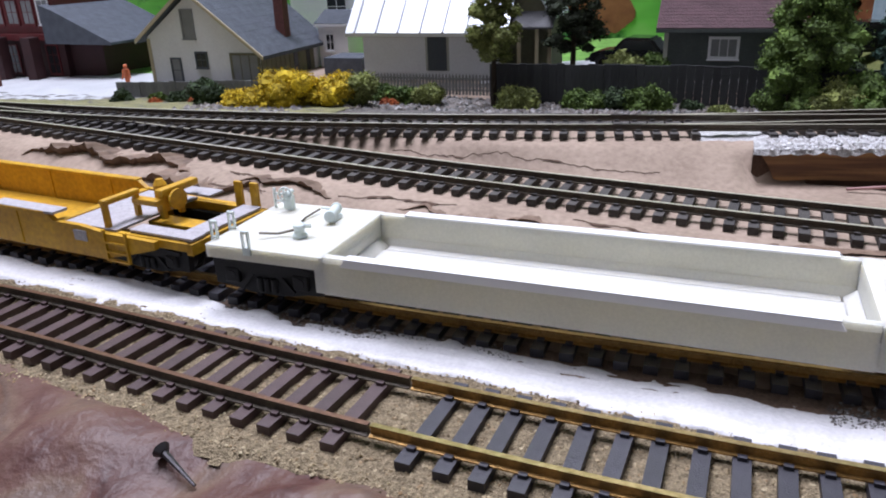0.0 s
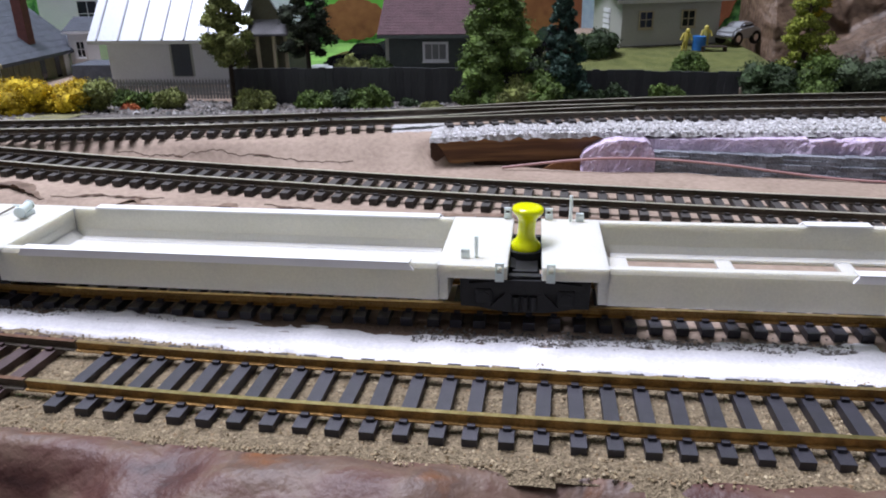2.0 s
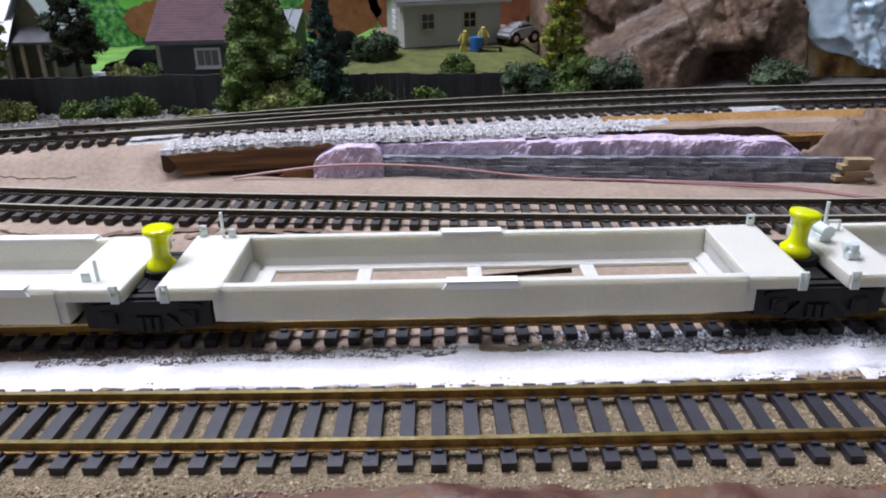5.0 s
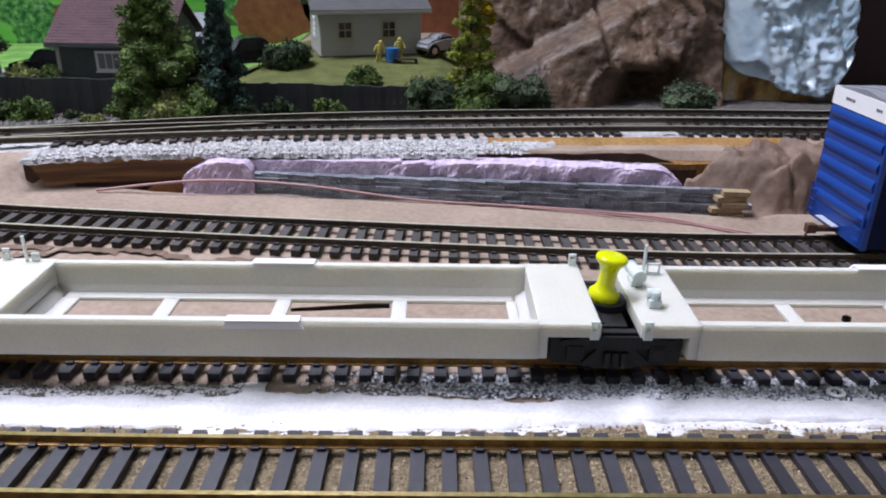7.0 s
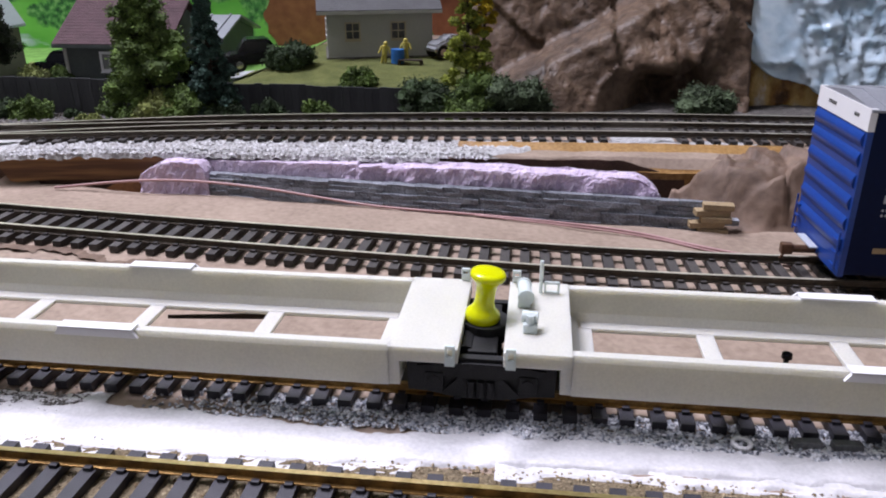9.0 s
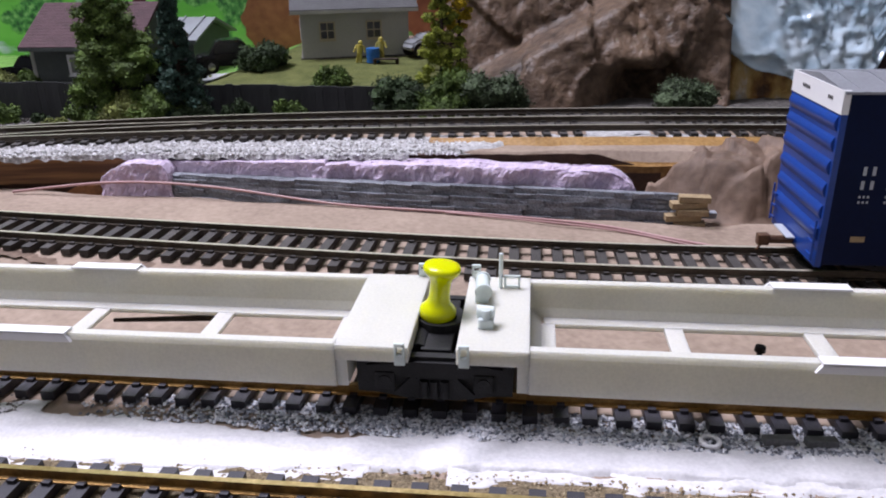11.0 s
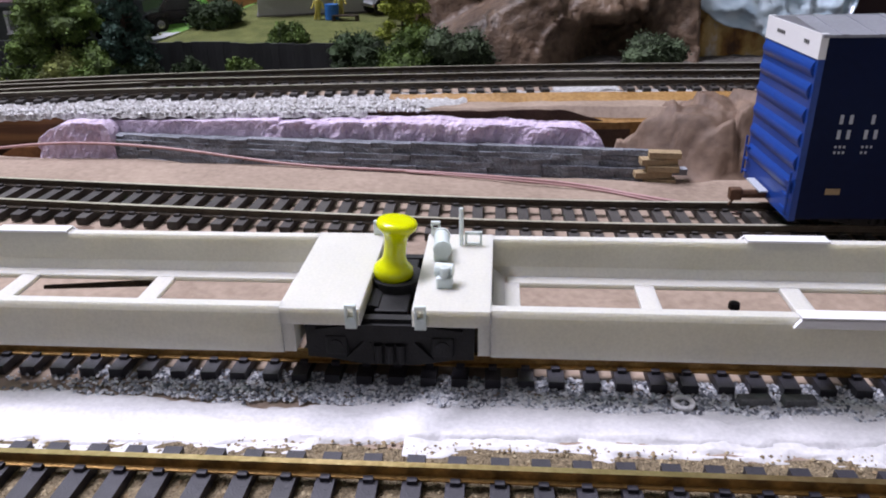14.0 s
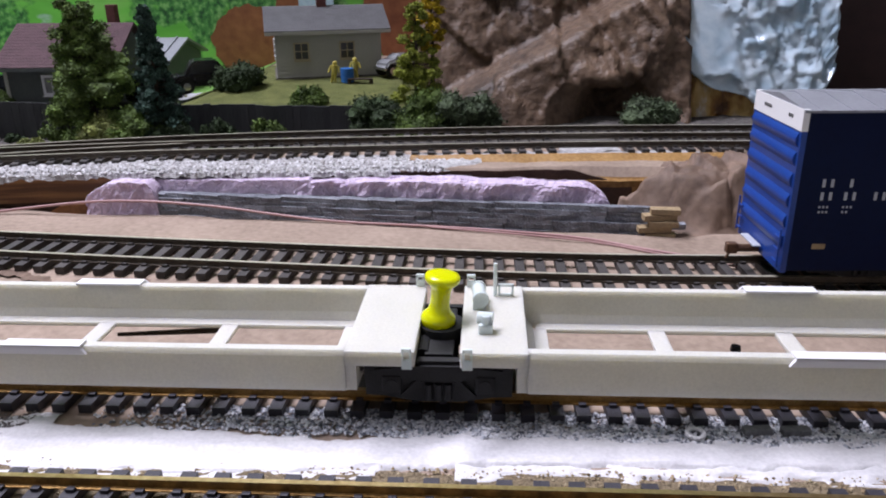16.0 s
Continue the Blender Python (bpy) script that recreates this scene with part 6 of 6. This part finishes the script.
# grey-green shed with maroon roof
h4 = gable_x("shed", -26.8, -21.0, 22.3, 27.6, 1.9, 4.6, 6.35, 0.42, M["greygreen"], M["redroof"], "grey-green shed with maroon shingle roof", M["greygreen"])
part("foundation", B(-26.7, -21.1, 22.4, 27.5, 1.2, 1.92), M["greygreen"], h4)
siding(h4, -26.8, -21.0, 22.3, 1.95, 4.5, M["greygreen"], 0.26)
window(h4, -24.65, 3.1, 1.15, 0.8, 22.26, M["clap"], M["curtain"], 3, 1, 0.13)
part("corner_board", B(-26.85, -26.65, 22.23, 22.31, 1.9, 4.5), M["clapgrey"], h4)
part("chimney", B(-22.3, -21.8, 25.4, 25.9, 5.5, 7.4, bev=0.02), M["brick"], h4)
# barn with pale roof behind the spruce
h7 = gable_x("barn", -24.2, -19.0, 29.5, 35.0, 2.0, 5.2, 6.1, 0.4, M["greygreen"], M["galv"], "grey-green barn with a pale metal roof", M["greygreen"], rib=1.2)

# white cottage
ch = gable_x("cottage", -13.8, -8.0, 27.6, 32.0, 2.4, 6.0, 6.95, 0.5, M["clapgrey"], M["greyroof"], "white cottage with grey roof on the lawn", M["clapgrey"])
siding(ch, -13.8, -8.0, 27.6, 3.4, 5.85, M["clapgrey"])
window(ch, -12.75, 4.4, 0.7, 0.8, 27.56, M["trimtan"], M["darkglass"], 2, 2, 0.08)
window(ch, -10.25, 4.4, 0.7, 0.8, 27.56, M["trimtan"], M["darkglass"], 2, 2, 0.08)
for z in (4.2, 4.5, 4.8, 5.1):
    part("side_shutter", B(-13.86, -13.8, 29.3, 30.3, z, z + 0.22), M["clap"], ch)
part("chimney", B(-11.3, -10.75, 29.6, 30.1, 6.3, 7.75, bev=0.02), M["brick"], ch, "red brick chimney")
part("foundation", B(-13.9, -8.1, 27.5, 32.5, 2.2, 3.42), M["rockgrey"], ch)

def settle(th, old, now, s):
    th.matrix_world = pose(*[a * CM for a in now]) @ Matrix.Scale(s, 4) @ pose(*[-a * CM for a in old])


settle(h1, (-59.04, 21.5, 2.44), (-54.5, 21.5, 1.15), 0.90)
settle(h5, (-46, 31, 3.5), (-46.9, 31.5, 2.2), 0.92)
settle(h6, (-46, 27, 3.5), (-46.1, 28.0, 1.9), 0.92)
settle(h2, (-43.85, 22.5, 2.63), (-40.9, 22.5, 2.3), 0.925)
settle(h3, (-43.85, 22.5, 2.63), (-40.9, 22.5, 2.3), 0.925)
settle(h4, (-26.78, 22.3, 3.15), (-25.03, 22.3, 2.85), 0.96)
settle(h7, (-22, 30, 3), (-22.3, 29.2, 1.5), 1.0)
settle(ch, (-13.81, 27.6, 3.35), (-12.4, 27.4, 2.72), 1.03)
ch.matrix_world = pose(-12.4 * CM, 27.4 * CM, 0, 0, 0, 16) @ pose(12.4 * CM, -27.4 * CM, 0) @ ch.matrix_world

# red station
st = thing("station", (0, 0, 0), "oxblood red station with slate roof and bay windows", "station", group="model houses")
part("wall", B(-90, -72.8, 27.0, 34, 1.0, 5.4), M["depot"], st)
part("wing_wall", B(-72.8, -69.4, 27.6, 33, 1.0, 4.9), M["depot"], st)
part("upper_bay", B(-90, -72.9, 26.6, 33, 5.4, 9.5, bev=0.03), M["depotlit"], st)
for k in range(7):
    window(st, -84.5 + 1.7 * k, 6.3, 1.1, 1.8, 26.55, M["depotlit"] if k < 6 else M["clap"], M["curtain"], 2, 2, 0.12)
for k in range(5):
    window(st, -83.5 + 2.2 * k, 2.3, 1.1, 2.2, 26.95, M["depotlit"], M["darkglass"], 2, 3, 0.12)
part("roof", prism(bmesh.new(), [(-73.2, 4.8), (-66.6, 4.75), (-66.6, 4.95), (-72.0, 7.4), (-73.2, 7.8)], 25.6, 34.5), M["slate"], st)
part("eave_board", B(-90, -72.6, 26.2, 26.7, 5.0, 5.5, bev=0.03), M["depotlit"], st)
for x in (-78.5, -75.0):
    part("bay_post", B(x - 0.5, x + 0.5, 25.2, 26.2, 1.0, 5.3, bev=0.03), M["depot"], st)
settle(st, (-73.2, 27, 1.82), (-67.1, 27, 0.18), 0.87)
for x, w in ((-71.5, 1.6), (-69.4, 1.2)):
    th = thing("luggage_crate", gz(x, 22.5, 0.05), "dark red crates beside the station", "crate", group="station crates")
    part("crate_body", B(-w / 2, w / 2, -0.5, 0.5, 0, 0.8, bev=0.05), M["brick"], th)


# ---- vehicles ----
def auto(loc, rz, paint, label, L=4.6, W=1.9, H=1.6):
    th = thing("car", loc, label, "car", rz=rz, group="model cars")
    bm = prism(bmesh.new(), [(-L / 2, 0.35), (-L / 2, 0.75), (-L * 0.42, 0.95), (-L * 0.2, 1.0), (L * 0.25, 1.0), (L * 0.42, 0.9), (L / 2, 0.7), (L / 2, 0.35)], -W / 2, W / 2)
    bmesh.ops.bevel(bm, geom=bm.edges[:], offset=0.12, segments=2, affect="EDGES")
    b = part("body", bm, paint, th, smooth=False)
    bm = prism(bmesh.new(), [(-L * 0.32, 0.95), (-L * 0.2, H), (L * 0.1, H), (L * 0.24, 0.95)], -W * 0.42, W * 0.42)
    bmesh.ops.bevel(bm, geom=bm.edges[:], offset=0.1, segments=2, affect="EDGES")
    part("cabin", bm, paint, th)
    part("side_glass", prism(bmesh.new(), [(-L * 0.27, 1.02), (-L * 0.18, H - 0.14), (L * 0.08, H - 0.14), (L * 0.18, 1.02)], -W * 0.43, W * 0.43), M["darkglass"], th)
    for sx in (-0.3, 0.32):
        for s in (-1, 1):
            w = part("wheel", rod(bmesh.new(), (L * sx, s * W * 0.36, 0.38), (L * sx, s * W * 0.51, 0.38), 0.38, seg=18), M["black"], th)
            part("hub", rod(bmesh.new(), (L * sx, s * W * 0.5, 0.38), (L * sx, s * W * 0.52, 0.38), 0.2, seg=14), M["chrome"], w)
    part("bumper", B(L / 2 - 0.05, L / 2 + 0.1, -W / 2, W / 2, 0.4, 0.55, bev=0.03), M["chrome"], th)
    part("bumper", B(-L / 2 - 0.1, -L / 2 + 0.05, -W / 2, W / 2, 0.4, 0.55, bev=0.03), M["chrome"], th)
    return th


auto(gz(-26.6, 24.9, 0.1), 170, M["carblack"], "black pickup parked beside the shed")
auto(gz(-19.4, 24.6, 0.1), 20, M["carblack"], "glossy black sedan parked by the trees", 5.0, 2.0, 1.7)
auto(gz(-15.9, 26.2, 0.1), 25, M["carblack"], "black vintage car behind the sedan", 4.2, 1.8, 1.7)
auto(gz(-5.6, 28.6, 0.1), 218, M["carsilver"], "small silver beetle-shaped car beside the cottage", 2.45, 1.3, 1.25)


# ---- figures: plain painted miniature shapes ----
def figure(loc, h, material, label, lean=0):
    bm = bmesh.new()
    rod(bm, (-0.1, 0, 0), (-0.06, 0, h * 0.45), 0.07, 0.09, 8)
    rod(bm, (0.1, 0, 0), (0.06, 0, h * 0.45), 0.07, 0.09, 8)
    rod(bm, (0, 0, h * 0.42), (0, 0, h * 0.82), 0.15, 0.19, 10)
    rod(bm, (-0.2, 0, h * 0.78), (-0.3, -0.1, h * 0.45), 0.06, 0.05, 7)
    rod(bm, (0.2, 0, h * 0.78), (0.32, -0.1, h * 0.5), 0.06, 0.05, 7)
    blob(bm, (0, 0, h * 0.92), 0.13, 2, 0.05)
    ob = link("figurine", bm, material)
    ob.matrix_world = pose(loc[0] * CM, loc[1] * CM, loc[2] * CM, 0, lean, 0)
    return tagged(ob, label, "figurine", "miniature figures")


figure(gz(-9.0, 26.4, 0.05), 1.15, M["figyellow"], "tiny yellow-painted figurine on the lawn", 8)
figure(gz(-7.8, 26.7, 0.2), 1.1, M["figyellow"], "tiny yellow-painted figurine behind the drum")
figure(gz(-56.6, 21.6, 0.05), 1.7, M["figorange"], "tiny orange-painted figurine on the forecourt")
th = thing("drum", gz(-8.2, 26.4, 0.05), "blue drum on the cottage lawn", "drum")
part("barrel", rod(bmesh.new(), (0, 0, 0), (0, 0, 0.75), 0.36, seg=18), M["figblue"], th)
for z in (0.25, 0.5):
    part("hoop", rod(bmesh.new(), (0, 0, z), (0, 0, z + 0.05), 0.38, seg=18), M["figblue"], th)
th = thing("bench", gz(-7.2, 26.1, 0.0), "dark low bench beside the drum", "bench")
part("seat", B(-0.9, 0.4, -0.2, 0.2, 0.24, 0.32, bev=0.02), M["bark"], th)
for x in (-0.85, 0.35):
    part("leg", B(x - 0.08, x + 0.08, -0.15, 0.15, 0, 0.25), M["bark"], th)


# ---- rock face, blue plaster block, right-hand wall ----
def rock(name, parts_, label, material, seed, sub=5):
    bm = bmesh.new()
    for (c, r, sq) in parts_:
        g = bmesh.ops.create_icosphere(bm, subdivisions=sub, radius=1.0)
        for v in g["verts"]:
            n = v.co.normalized()
            p = Vector((n.x * sq[0], n.y * sq[1], n.z * sq[2])) * r + Vector(c)
            k = 1 + 0.34 * noise.fractal(p * 0.16 + Vector((seed, 0, 0)), 1.0, 2.1, 4) - 0.16 * abs(noise.fractal(p * 0.42 + Vector((seed, 3, 0)), 1.0, 2.0, 4)) + 0.03 * noise.fractal(p * 1.6, 0.9, 2.0, 4) - 0.03 * abs(noise.noise(p * 1.1 + Vector((9, 0, seed))))
            v.co = Vector(c) + (p - Vector(c)) * k
    return tagged(link(name, bm, material, True), label, "rock", "", "structure")


def crag(name, x0, x1, z0, z1, yf, material, label, step=0.16, deep=34.0):
    """A carved face: y from x and z, with its rim carried back into the scenery."""
    xs, zs = span(x0, x1, step), span(0, 1, step / (z1 - 1.0))
    bm = bmesh.new()
    rows = [[bm.verts.new((x, yf(x, z0(x) + (z1 - z0(x)) * u), z0(x) + (z1 - z0(x)) * u)) for u in zs] for x in xs]
    rim = rows[0] + [r[-1] for r in rows[1:]] + rows[-1][-2::-1] + [r[0] for r in rows[-2:0:-1]]
    for p, q in zip(rows, rows[1:]):
        for i in range(len(zs) - 1):
            bm.faces.new((p[i], q[i], q[i + 1], p[i + 1]))
    back = [bm.verts.new((v.co.x, deep, v.co.z)) for v in rim]
    for i in range(len(rim)):
        k = (i + 1) % len(rim)
        bm.faces.new((rim[i], rim[k], back[k], back[i]))
    return tagged(link(name, bm, material, True), label, "rock", "", "structure")


def face_y(x, z):
    ridge = curve([(-4.2, 0.7), (0.5, 3.35), (4.2, 5.2), (9.6, 8.0)], x)
    y = 22.7 + 0.42 * max(0.0, z - 0.6) + 0.12 * max(0.0, x - 2)
    y += 2.4 * ease(-0.1, 0.9, z - ridge)
    y += 2.6 * math.exp(-((x - 5.5) / 1.35) ** 2) * (1 - ease(1.9, 3.2, z))
    y += 0.8 * math.exp(-((x - 8.3 + 0.5 * z) / 0.5) ** 2)
    rough = ease(-1.0, 2.5, x + 0.8 * (z - ridge))
    y += (0.35 + 0.55 * rough) * facet(x, z, 0.42, 2.0) + (0.04 + 0.13 * rough) * facet(x, z, 1.1, 7.0) + (0.015 + 0.05 * rough) * fbm(x, z, 2.4, 4.0) + 0.10 * rough * abs(fbm(x * 0.5, z, 1.0, 14.0)) + 0.25 * fbm(x, z, 0.45, 9.0, 2)
    return y


crag("rock_face", -4.3, 9.9, lambda x: 0.4, 13.0, face_y, M["cliff"], "brown carved plaster rock face with deep clefts")
rock("rock_outcrop", (((-1.9, 22.9, 0.6), 1.6, (1.5, 0.8, 0.5)),), "brown rock ledge at the foot of the face", M["cliff"], 8.0, 4)


def ice_low(x):
    return curve([(8.8, 5.0), (9.9, 3.5), (11.0, 2.5), (12.2, 2.3), (13.2, 1.9), (14.2, 1.4), (15.8, 1.4), (16.8, 2.4), (17.8, 4.5)], x) + 0.14 * fbm(x, 1, 1.3, 4)


def ice_y(x, z):
    k = ease(12.0, 13.4, x + 0.35 * (z - 4))
    return 24.75 + 0.30 * (z - 2) + 0.45 * (1 - k) * facet(x, z, 0.3, 3.0) + k * (0.35 * facet(x, z, 0.6, 3.0) + 0.34 * facet(x, z, 1.5, 8.0) + 0.12 * fbm(x, z, 2.2, 2)) + 0.02 * fbm(x, z, 2.0, 5)


crag("ice_block", 8.95, 17.4, ice_low, 13.0, ice_y, M["ice"], "glossy pale blue plaster block over the rusty wall", 0.14, 31.0)
crag("wall_rusty", 9.2, 15.6, lambda x: 0.3, 4.0, lambda x, z: 25.45 + 0.10 * max(0.0, z - 2) + 0.3 * facet(x, z * 0.4, 0.8, 5.0) + 0.12 * fbm(x, z * 0.3, 2.5, 1), M["rustwall"], "orange and white streaked plaster wall below the blue block", 0.2, 31.0)
tagged(link("wall_maroon", B(17.5, 44, 30.6, 32.0, -4, 60), M["maroon"]), "dark maroon side wall of the layout", "wall", "", "structure")
# ceiling fixtures
for x, y in ((-0.55, 0.40), (-0.72, 0.05)):
    th = thing("ceiling_light", (x * 100, y * 100, 141.5), "long white fluorescent ceiling fixture", "ceiling light", group="fixtures")
    part("housing", B(-62, 62, -16, 16, 0, 3.4, bev=0.3), M["styrene"], th)
